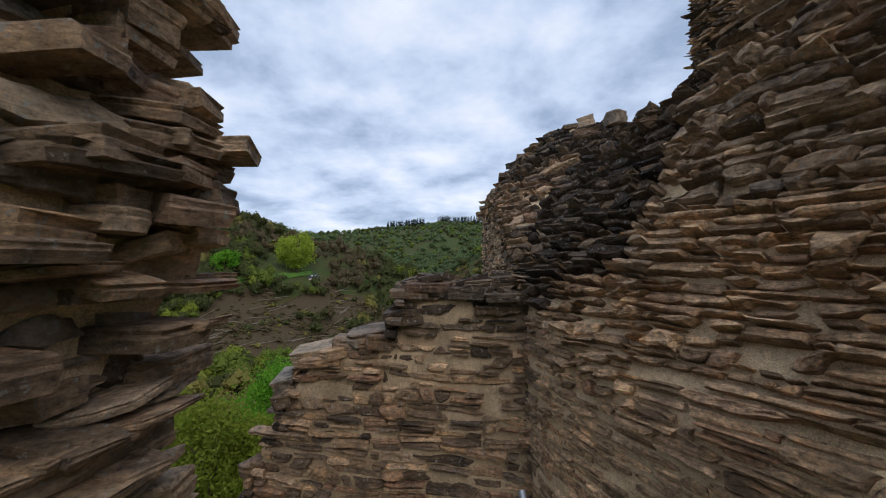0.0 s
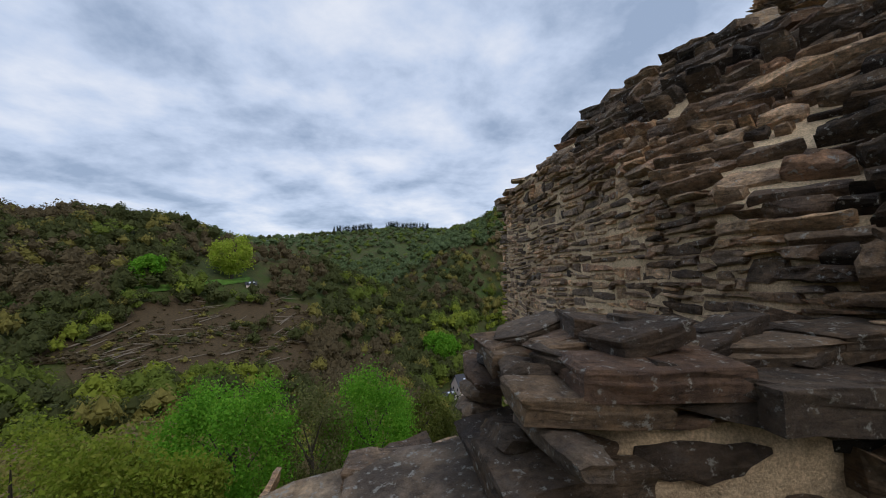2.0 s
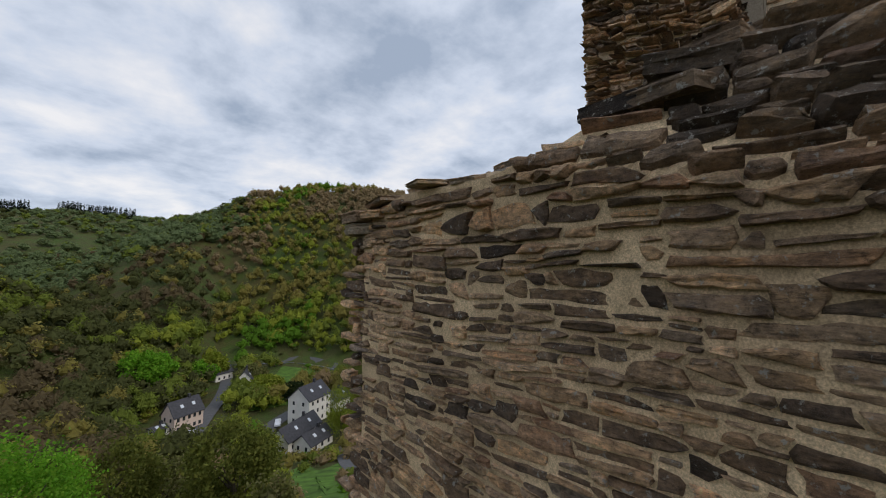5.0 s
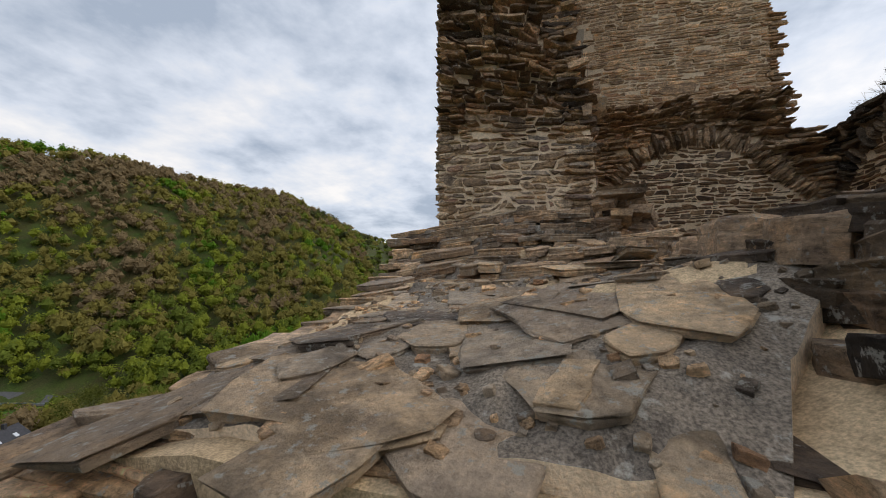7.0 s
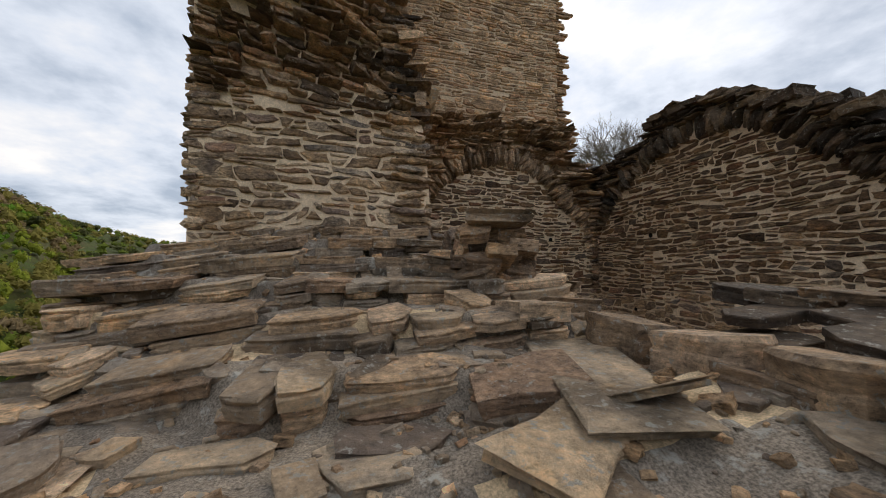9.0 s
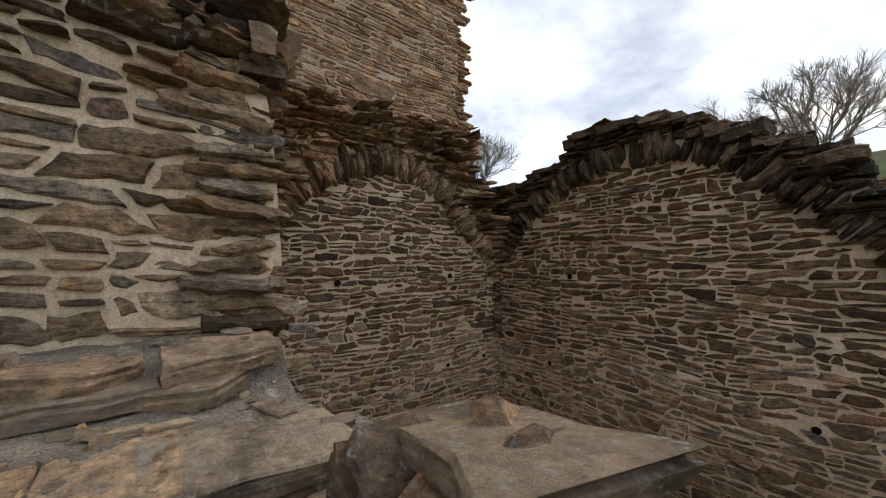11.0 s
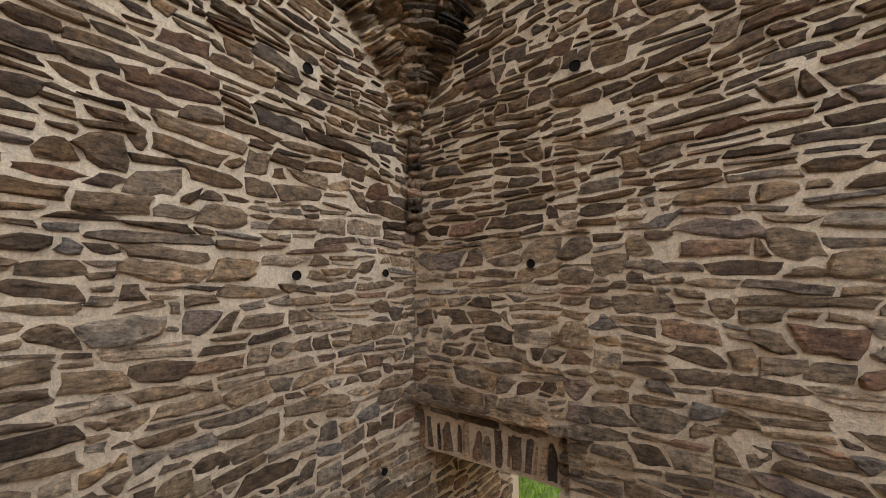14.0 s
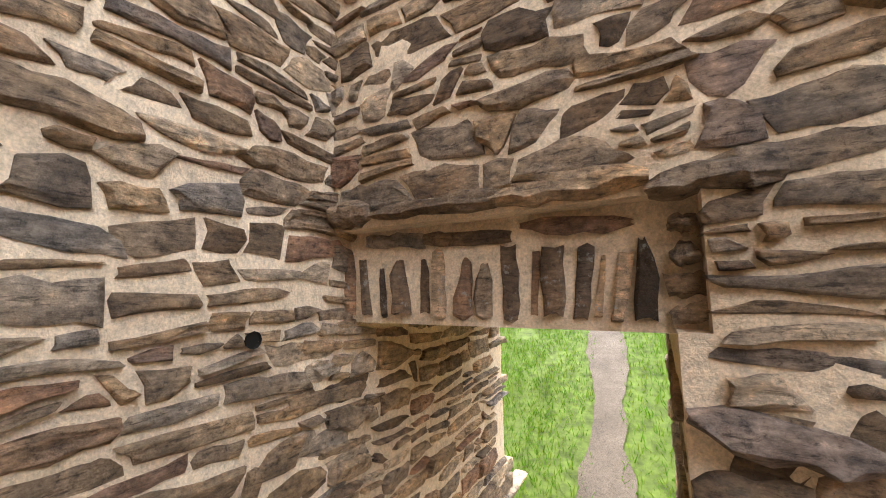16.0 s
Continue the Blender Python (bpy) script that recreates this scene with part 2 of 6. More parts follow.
LEAF_DARK = leaf_material("dark_leaf", [(0.0, (0.02, 0.035, 0.012)), (0.5, (0.03, 0.05, 0.015)), (1.0, (0.05, 0.07, 0.02))])
TWIG = plain("grey_twigs", (0.27, 0.235, 0.20), 0.9)
BARK = plain("bark", (0.075, 0.06, 0.045), 0.9, vary=0.4, scale=14)
LOGS = plain("bleached_log", (0.24, 0.195, 0.145), 0.9)
METAL = plain("galvanised_steel", (0.38, 0.42, 0.47), 0.45, 0.85, 0.1)
ROPE = plain("rope_fibre", (0.22, 0.17, 0.12), 0.9)
RENDER_WHITE = plain("white_render", (0.72, 0.70, 0.66), 0.85, vary=0.06, scale=0.6)
RENDER_ROSE = plain("pale_rose_render", (0.62, 0.50, 0.43), 0.85, vary=0.06, scale=0.6)
ROOF_SLATE = plain("roof_slate", (0.05, 0.05, 0.058), 0.6, vary=0.3, scale=1.5)
GLASS_DARK = plain("window_glass", (0.03, 0.035, 0.04), 0.12, vary=0.1)
ASPHALT = plain("asphalt", (0.11, 0.11, 0.115), 0.9, vary=0.2, scale=1.0)
CAR_PAINT = plain("white_car_paint", (0.62, 0.66, 0.72), 0.3, vary=0.03)
TYRE = plain("tyre_rubber", (0.02, 0.02, 0.02), 0.8)
# kept pale so that the unseen floor bounces light into the room
EARTH = mortar_material("pale_bounce_earth", (0.34, 0.27, 0.19), (0.50, 0.41, 0.30), 0.6)
GRAVEL = mortar_material("gravel_path", (0.085, 0.067, 0.050), (0.155, 0.122, 0.092), 0.8)


def ground_material():
    m, n, l, b = material("hillside_undergrowth", 0.95)
    big, mid_, fine = noise_at(n, l, 0.018, 6), noise_at(n, l, 0.12, 7, rough=0.7), noise_at(n, l, 2.5, 6, rough=0.7)
    c = ramp(n, l, mid_, [(0.3, (0.045, 0.048, 0.018)), (0.45, (0.07, 0.066, 0.026)), (0.58, (0.055, 0.078, 0.018)), (0.75, (0.085, 0.11, 0.026))])
    c = mix(n, l, 1.0, c, ramp(n, l, big, [(0.35, (1.1, 0.9, 0.75)), (0.65, (0.9, 1.15, 0.85))]), "MULTIPLY")
    c = mix(n, l, 1.0, c, ramp(n, l, fine, [(0.3, grey(0.5)), (0.7, grey(1.5))]), "MULTIPLY")
    l.new(c, b.inputs["Base Color"])
    bump(n, l, b, [(mid_, 0.8, 1.0), (fine, 0.8, 0.2)])
    return m


UNDERGROWTH = ground_material()
GRASS_SOIL = plain("grassy_soil", (0.075, 0.110, 0.018), 0.95, vary=0.5, scale=9)
MEADOW = plain("meadow_turf", (0.075, 0.15, 0.02), 0.95, vary=0.5, scale=0.35)
BLADE = leaf_material("grass_blade", [(0.0, (0.048, 0.130, 0.005)), (0.5, (0.078, 0.180, 0.008)), (1.0, (0.140, 0.195, 0.018))])
CLEARING = mortar_material("brash_and_bracken", (0.045, 0.034, 0.016), (0.115, 0.074, 0.036), 0.6)


# ---- mesh helpers ----
def mesh_object(name, verts, faces, mat_, parent=None, label="", category="", kind="", group="", smooth=False):
    me = bpy.data.meshes.new(name)
    me.from_pydata([tuple(map(float, v)) for v in verts], [], faces)
    me.materials.append(mat_)
    if smooth:
        me.polygons.foreach_set("use_smooth", [True] * len(me.polygons))
    ob = new(name, me)
    if parent:
        ob.parent = parent
    return tagged(ob, label, category, group, kind)


def part(name, bm, mat_, parent, label=""):
    me = bpy.data.meshes.new(name)
    bm.to_mesh(me)
    bm.free()
    me.materials.append(mat_)
    ob = new(name, me)
    ob.parent = parent
    return tagged(ob, label)


def holder(name, label, category="", group="", kind="", at=(0, 0, 0)):
    ob = new(name)
    ob.location = at
    return tagged(ob, label, category, group, kind)


RNG = np.random.default_rng(7)


def uni(a, b):
    return float(RNG.uniform(a, b))


def stone_shape(seed):
    """A unit slate: x along, y outward, z up; ragged outline, split face in layers, some tapering to the ends."""
    r = np.random.default_rng(seed)
    n, style = 8, r.random()
    x = np.linspace(-0.5, 0.5, n)
    x[1:-1] += r.uniform(-0.045, 0.045, n - 2)
    if style < 0.36:
        taper = np.maximum(0.26, 1 - np.abs(2 * x) ** r.uniform(2.6, 5.5))
    elif style < 0.62:
        s = r.choice([-1, 1])
        taper = np.clip(0.42 + 0.58 * (0.5 + s * x) ** 0.6, 0.3, 1)
    else:
        taper = np.ones(n)
        taper[0], taper[-1] = r.uniform(0.5, 0.95), r.uniform(0.5, 0.95)
    lean = r.uniform(-0.16, 0.16) * x * 2
    top, low = 0.5 * taper * r.uniform(0.62, 1.10, n) + lean, -0.5 * taper * r.uniform(0.62, 1.10, n) + lean
    slip = r.uniform(-0.22, 0.22)
    cols = []
    for i in range(n):
        end = r.uniform(0.55, 0.85) if i in (0, n - 1) else 1.0
        shift = r.uniform(-0.05, 0.05)
        f = (0.0, r.uniform(0.18, 0.4), r.uniform(0.58, 0.84), 1.0)
        y = (r.uniform(0.25, 0.6), r.uniform(0.82, 1.02) - max(0.0, slip), r.uniform(0.82, 1.02) + min(0.0, slip), r.uniform(0.3, 0.7))
        cols.append([(x[i] + shift * (1 if 0 < k < 3 else 0.3), y[k] * end, low[i] + (top[i] - low[i]) * f[k]) for k in range(4)])
    v = [p for c in cols for p in c]
    f = [(i * 4 + k, (i + 1) * 4 + k, (i + 1) * 4 + k + 1, i * 4 + k + 1) for i in range(n - 1) for k in range(3)]
    rim = [i * 4 for i in range(n)] + [(n - 1) * 4 + k for k in (1, 2, 3)] + [i * 4 + 3 for i in range(n - 2, -1, -1)] + [2, 1]
    base = len(v)
    v += [(v[k][0], -1.0, v[k][2]) for k in rim]
    m = len(rim)
    f += [(rim[(k + 1) % m], rim[k], base + k, base + (k + 1) % m) for k in range(m)]
    f.append(tuple(base + k for k in range(m)))
    return np.array(v), [t[::-1] for t in f]


def slab_shape(seed):
    """A unit slab lying flat: an angular outline in x and z, a level split top at y = 1, edges broken into thin layers."""
    r = np.random.default_rng(seed)
    if seed % 2:
        n = int(r.integers(9, 13))
        turn = np.sort((np.arange(n) + r.uniform(-0.36, 0.36, n)) * 2 * math.pi / n)
        c, sn = np.cos(turn), np.sin(turn)
        reach = 0.5 / np.maximum(np.abs(c), np.abs(sn)) ** 0.7 * r.uniform(0.78, 1.06, n)
        x, z = c * reach, sn * reach
    else:
        side = [-0.5, -0.2, 0.15, 0.5]
        x = np.array(side + side[::-1]) + r.uniform(-0.05, 0.05, 8)
        z = np.array([-0.5] * 4 + [0.5] * 4) * r.uniform(0.68, 1.08, 8)
        n = 8
    tip = r.uniform(-0.22, 0.22, 2)
    v = []
    for y, k in ((1.0, r.uniform(0.93, 0.98)), (0.78, 1.0), (0.30, r.uniform(0.93, 0.98)), (0.08, r.uniform(0.97, 1.02)), (-1.0, 0.95)):
        kk = k * r.uniform(0.955, 1.03, n)
        rise = r.uniform(-0.07, 0.07, n) + (x * tip[0] + z * tip[1] if y > 0.5 else 0)
        v += [(x[i] * kk[i], y + rise[i], z[i] * kk[i]) for i in range(n)]
    f = [(a * n + i, a * n + (i + 1) % n, (a + 1) * n + (i + 1) % n, (a + 1) * n + i) for a in range(4) for i in range(n)]
    f += [tuple(range(n))[::-1], tuple(range(4 * n, 5 * n))]
    return np.array(v), f


SHAPES = [stone_shape(100 + i) for i in range(34)] + [slab_shape(700 + i) for i in range(16)]
PIECES = {}
for kind in STONES:
    PIECES[kind] = []
    for sv, sf in SHAPES:
        me = bpy.data.meshes.new("stone")
        me.from_pydata([tuple(map(float, v)) for v in sv], [], sf)
        me.materials.append(STONES[kind][0])
        PIECES[kind].append(me)


def frame_of(centre, along, out, up, length, proud, height, deep=0.06, turn=0.0, lean=0.0):
    """The placing of a unit slate on a wall: proud of the mortar by so much, and deep into it."""
    along, out, up = Vector(along).normalized(), Vector(out).normalized(), Vector(up).normalized()
    c, s = math.cos(turn), math.sin(turn)
    along, up = along * c + up * s, up * c - along * s
    out2 = (out + up * lean).normalized()
    deep = min(deep, max(proud, 0.015))
    m = Matrix.Identity(4)
    half = (proud + deep) / 2
    for col, (axis, size) in enumerate(((along, length), (out2, half), (up, height))):
        for row in range(3):
            m[row][col] = axis[row] * size
    m.translation = Vector(centre) + out2 * ((proud - deep) / 2)
    return m


class Cell:
    """A stone cut to its own place in the wall: its middle, and a mesh about it."""

    def __init__(self, middle, verts, faces):
        self.translation, self.verts, self.faces = middle, verts, faces


def pick_shape(m):
    """Flat slabs for stones that lie on their bed, rubble slates for those set in a face."""
    lying = abs(m.col[1].to_3d().normalized().z) > 0.75
    if lying:
        k = int(RNG.integers(16))
        return 34 + (k // 2 * 2 if m.col[0].to_3d().length > 2.0 * m.col[2].to_3d().length else k)
    return int(RNG.integers(34))


def set_stones(parent, placed, kind, focus, most=290, name="stone"):
    """Lays stones as parts of their wall: those nearest to the focus singly, the rest joined."""
    placed = sorted(placed, key=lambda m: (m.translation - Vector(focus)).length)
    for m in placed[:most]:
        if isinstance(m, Cell):
            me = bpy.data.meshes.new(name)
            me.from_pydata(m.verts.tolist(), [], m.faces)
            me.materials.append(STONES[kind][0])
            ob = new(name, me)
            ob.parent, ob.location = parent, m.translation
            continue
        ob = new(name, PIECES[kind][pick_shape(m)])
        ob.parent = parent
        ob.matrix_basis = m
    if placed[most:]:
        vs, fs, at = [], [], 0
        for m in placed[most:]:
            if isinstance(m, Cell):
                v, f = m.verts + np.array(m.translation), m.faces
            else:
                v, f = SHAPES[pick_shape(m)]
                a = np.array(m)
                v = v @ a[:3, :3].T + a[:3, 3]
            vs.append(v)
            fs += [tuple(i + at for i in t) for t in f]
            at += len(v)
        mesh_object(name + "_infill", np.concatenate(vs), fs, STONES[kind][1], parent, kind="stuff")


def cut_stone(surf, low, top, ends, gap, proud, deep, tilt):
    """One stone between two uneven bed lines low(t), top(t) and its ends (u at foot and head, left and right); None where it is too thin."""
    (a0, a1), (b0, b1) = ends
    length = 0.5 * (b0 + b1 - a0 - a1)
    tall = top(0.5) - low(0.5) - 0.8 * gap
    if length < gap + 0.03 or tall < 0.009:
        return None
    n = max(2, min(8, round(length / 0.042)))
    half = min(0.45, 0.5 * gap / length)
    style = RNG.random()
    shut = [1.0, 1.0]
    if style < 0.22:
        shut[int(RNG.integers(2))] = uni(0.25, 0.6)
    elif style < 0.30:
        shut = [uni(0.4, 0.7), uni(0.4, 0.7)]
    else:
        shut = [uni(0.75, 1.0), uni(0.75, 1.0)]
    lean, swing = uni(-0.30, 0.30) * proud, uni(-tilt, tilt) * length * 0.5
    bend, skew = [uni(0.15, 0.85), uni(0.15, 0.85)], uni(-0.35, 0.35) * proud
    rows = []
    for i in range(n + 1):
        t = half + (1 - 2 * half) * (i / n)
        lo, hi = low(t) + 0.4 * gap, top(t) - 0.4 * gap
        if hi - lo < 0.006:
            hi = lo = 0.5 * (hi + lo)
            lo, hi = lo - 0.003, hi + 0.003
        k = shut[0] if i == 0 else shut[1] if i == n else 1.0 - 0.5 * (1.0 - (shut[0] if i == 1 else shut[1] if i == n - 1 else 1.0)) * uni(0.3, 1.0)
        mid_ = lo + (hi - lo) * bend[0 if 2 * i < n else 1]
        lo, hi = mid_ - (mid_ - lo) * k, mid_ + (hi - mid_) * k
        h = hi - lo
        lo, hi = lo + uni(-0.07, 0.12) * h, hi - uni(-0.07, 0.12) * h
        s = swing * (i / n - 0.5)
        rows.append((a0 + (b0 - a0) * t, lo + s, a1 + (b1 - a1) * t, hi + s))
    foot, head = [(r[0], r[1]) for r in rows], [(r[2], r[3]) for r in rows]
    nose = [(0.5 * (foot[k][0] + head[k][0]) + d * uni(-0.25, 0.35) * min(tall, 0.05), foot[k][1] + (head[k][1] - foot[k][1]) * uni(0.3, 0.7)) for k, d in ((-1, 1), (0, -1))]
    rim = foot + [nose[0]] + head[::-1] + [nose[1]]
    m = len(rim)
    cu, cz = sum(p[0] for p in rim) / m, sum(p[1] for p in rim) / m
    c = Vector(surf(cu, cz))
    du, dz = (Vector(surf(cu + 0.02, cz)) - c) / 0.02, (Vector(surf(cu, cz + 0.02)) - c) / 0.02
    out = du.cross(dz).normalized()
    du, dz, out = np.array(du), np.array(dz), np.array(out)
    deep = min(deep, max(proud, 0.05))
    edge = min(0.012, 0.16 * tall)
    tilt_of = lambda u, z: skew * (u - cu) / length * 2 + lean * (z - cz) / tall * 2  # noqa: E731
    v = [(u, z, -deep) for u, z in rim]
    v += [(u, z, proud * uni(0.25, 0.72)) for u, z in rim]
    inner = []
    for u, z in rim:
        e = edge * uni(0.5, 1.5)
        zz = z + (cz - z) * min(0.45, e / max(abs(z - cz), 1e-4))
        inner.append((u + (cu - u) * min(0.3, e / max(abs(u - cu), 1e-4)), zz))
    v += [(u, z, proud * uni(0.86, 1.06) + tilt_of(u, z)) for u, z in inner]
    # a broken line along the face, where one layer has split away from the next
    ledge, drop = uni(0.3, 0.7), uni(-0.45, 0.25) * proud
    for i in range(n + 1):
        (ua, za), (ub, zb) = inner[i], inner[2 * n + 2 - i]
        f = min(0.85, max(0.15, ledge + uni(-0.14, 0.14)))
        u, z = ua + (ub - ua) * f, za + (zb - za) * f
        v.append((u, z, proud * uni(0.85, 1.16) + drop * 0.5 + tilt_of(u, z)))
    faces = []
    for r in (0, m):
        faces += [(r + i, r + (i + 1) % m, r + m + (i + 1) % m, r + m + i) for i in range(m)]
    b, w = 2 * m, 3 * m
    for i in range(n):
        faces.append((b + i, b + i + 1, w + i + 1, w + i))
        faces.append((w + i, w + i + 1, b + 2 * n + 1 - i, b + 2 * n + 2 - i))
    faces.append((b + n, b + n + 1, w + n))
    faces.append((w + n, b + n + 1, b + n + 2))
    faces.append((b + m - 1, b, w))
    faces.append((b + m - 1, w, b + 2 * n + 2))
    p = np.array(v)
    return Cell(c, (p[:, :1] - cu) * du + (p[:, 1:2] - cz) * dz + p[:, 2:] * out, faces)


def courses(surf, u0, u1, z0, z1, lengths, heights, proud, gap=(0.012, 0.03), keep=None, wave=0.03, deep=0.06, tilt=0.05, split=0.18, tall=0.16, bare=0.015, joints=(), dip=None):
    """Interlocking rubble over a face surf(u, z) -> point: uneven beds, thin slates stacked beside thick ones, stones that reach through two beds."""
    levels = [z0]
    while levels[-1] < z1 + heights[1]:
        levels.append(levels[-1] + uni(*heights) * (0.7 if RNG.random() < 0.3 else 1.0) + 0.6 * uni(*gap))
    seed, fine_ = uni(0, 90), 0.5 * heights[0]
    bed = lambda k, u: levels[k] + 2.0 * wave * noise.noise(Vector((u * 0.8, levels[k] * 1.6, seed))) + fine_ * noise.noise(Vector((u * 4.5, k * 3.7, seed))) + (dip(u, levels[k]) if dip else 0.0)  # noqa: E731
    out, raised = [], []
    for k in range(len(levels) - 2):
        u, slant, cells = u0 - uni(0, 0.2), 0.0, []
        forced = sorted([x for a, b, _ in raised for x in (a, b)] + list(joints))
        while u < u1:
            nxt = u + uni(*lengths) * (1.6 if RNG.random() < 0.08 else 1.0) * (0.5 if RNG.random() < 0.22 else 1.0)
            nxt = next((x for x in forced if u + 0.045 < x < nxt + 0.05), nxt)
            s = uni(-0.35, 0.35) * (levels[k + 1] - levels[k])
            cells.append((u, nxt, slant, s))
            u, slant = nxt, s
        above = []
        for a, b, sa, sb in cells:
            mid_ = 0.5 * (a + b)
            up = next((w for p, q_, w in raised if p - 1e-6 < mid_ < q_ + 1e-6), 0.0)
            over = 0.0
            if b - a < 0.3 and RNG.random() < tall:
                over = uni(0.35, 0.62) * (levels[k + 2] - levels[k + 1])
                above.append((a, b, over))
            low = lambda t: bed(k, a + (b - a) * t) + up  # noqa: E731
            top = lambda t: bed(k + 1, a + (b - a) * t) + over  # noqa: E731
            h = top(0.5) - low(0.5)
            cuts = [(0.0, 0.0), (1.0, 1.0)]
            if h > 0.045 and RNG.random() < split:
                f = uni(0.32, 0.68)
                cuts.insert(1, (f + uni(-0.12, 0.12), f + uni(-0.12, 0.12)))
                if h > 0.09 and RNG.random() < 0.5:
                    cuts = [cuts[0], (uni(0.25, 0.4), uni(0.25, 0.4)), (uni(0.6, 0.75), uni(0.6, 0.75)), cuts[-1]]
            for (fa, fb), (ga, gb) in zip(cuts, cuts[1:]):
                if RNG.random() < bare:
                    continue
                lo_ = lambda t: low(t) + (top(t) - low(t)) * (fa + (fb - fa) * t)  # noqa: E731
                hi_ = lambda t: low(t) + (top(t) - low(t)) * (ga + (gb - ga) * t)  # noqa: E731
                cz, tall_ = 0.5 * (lo_(0.5) + hi_(0.5)), hi_(0.5) - lo_(0.5)
                if keep is not None and not keep(mid_, cz, 0.5 * (b - a), 0.5 * tall_):
                    continue
                pr = proud(mid_, cz) if callable(proud) else uni(*proud)
                p, q_ = 0.5 * (fa + fb) - 0.5, 0.5 * (ga + gb) - 0.5
                stone = cut_stone(surf, lo_, hi_, ((a + sa * p * 2, a + sa * q_ * 2), (b + sb * p * 2, b + sb * q_ * 2)), uni(*gap), pr, deep, tilt)
                if stone:
                    out.append(stone)
        raised = above
    return out


def grid_block(verts, faces, f, us, vs, back, rough=0.012, scale=5.0, back_of=None):
    """Adds a closed block: a front face f(u, v) with uneven mortar, and a plain back at an offset."""
    nu, nv, base = len(us), len(vs), len(verts)
    front = [Vector(f(u, v)) for u in us for v in vs]
    away = Vector(back).normalized()
    for k, p in enumerate(front):
        verts.append(p + away * (noise.noise(p * scale) * rough))
    for p in front:
        verts.append(back_of(p) if back_of else p + Vector(back))
    n = nu * nv
    q = lambda i, j, s=0: base + s * n + i * nv + j  # noqa: E731
    for i in range(nu - 1):
        for j in range(nv - 1):
            faces.append((q(i, j), q(i + 1, j), q(i + 1, j + 1), q(i, j + 1)))
            faces.append((q(i, j, 1), q(i, j + 1, 1), q(i + 1, j + 1, 1), q(i + 1, j, 1)))
    for i in range(nu - 1):
        faces.append((q(i, 0), q(i, 0, 1), q(i + 1, 0, 1), q(i + 1, 0)))
        faces.append((q(i, nv - 1), q(i + 1, nv - 1), q(i + 1, nv - 1, 1), q(i, nv - 1, 1)))
    for j in range(nv - 1):
        faces.append((q(0, j), q(0, j + 1), q(0, j + 1, 1), q(0, j, 1)))
        faces.append((q(nu - 1, j), q(nu - 1, j, 1), q(nu - 1, j + 1, 1), q(nu - 1, j + 1)))


def steps(a, b, n):
    return [a + (b - a) * i / n for i in range(n + 1)]


def curve(points):
    xs, ys = [p[0] for p in points], [p[1] for p in points]
    if xs[0] > xs[-1]:
        xs, ys = xs[::-1], ys[::-1]
    return lambda x: float(np.interp(x, xs, ys))

# ---- castle: west wall, outer face, torn back towards the breach ----
W_TOP = curve([(1.2, 3.6), (3.0, 3.5), (3.3, 3.42), (3.63, 3.16), (4.1, 3.14), (4.5, 3.22), (4.8, 3.3), (5.05, 3.42), (5.2, 3.55), (5.45, 3.56), (5.8, 3.44), (6.0, 3.34), (6.15, 3.2), (6.35, 3.07), (6.6, 3.02), (7.2, 3.03), (7.6, 2.95)])
W_BEND = curve([(1.2, 1.3), (3.0, 1.5), (3.8, 1.9), (4.5, 2.35), (5.2, 2.72), (6.0, 2.93), (7.6, 3.3)])
W_SLOPE = curve([(1.2, 0.45), (3.0, 0.5), (3.8, 0.75), (4.5, 1.05), (5.2, 0.95), (6.0, 0.7), (7.6, 0.2)])
W_BASE = curve([(1.2, 2.0), (3.0, 1.10), (3.35, 0.96), (3.8, 0.865), (4.2, 0.87), (5.5, 0.86), (6.5, 0.885), (7.6, 0.905)])


def west_face(u, z):
    y = -u
    return (W_BASE(y) + max(0.0, z - W_BEND(y)) * W_SLOPE(y) + 0.02 * noise.noise(Vector((y * 1.3, z * 1.3, 0))), y, z)


def west_core(u, z):
    """The mortar behind the stones: washed out where the wall is torn."""
    x, y, z = west_face(u, z)
    torn = max(0.0, min(1.0, (z - W_BEND(y) + 0.2) / 0.5)) * max(0.0, min(1.0, (6.2 - y) / 1.0))
    hollow = max(0.0, min(1.0, (z - 1.75) / 0.2)) * max(0.0, min(1.0, (4.4 - y) / 0.3)) * max(0.0, min(1.0, (y - 3.2) / 0.3))
    return (x + 0.03 * torn + 0.05 * hollow, y, z)


verts, faces = [], []
grid_block(verts, faces, lambda u, v: west_core(u, -4.0 + v * (W_TOP(-u) + 4.0)), steps(-7.6, -1.2, 110), steps(0, 1, 110), (1.5, 0, 0), 0.008, 7.0, back_of=lambda p: Vector((2.3 if p.z < 3.25 else max(p.x + 0.12, 2.0), p.y, p.z)))
wall_west = mesh_object("wall_west", verts, faces, WEST_MORTAR, None, "ruined outer castle wall of dark slate rubble, torn at its end", "wall", "structure")


def west_proud(u, z):
    y = -u
    torn = max(0.0, min(1.0, (z - W_BEND(y) + 0.35) / 0.7)) * max(0.0, min(1.0, (6.2 - y) / 1.0))
    high = max(0.0, min(1.0, (z - 2.75) / 0.25))
    return uni(0.002, 0.030) + torn * uni(0.0, 0.06) + high * uni(0, 0.03)


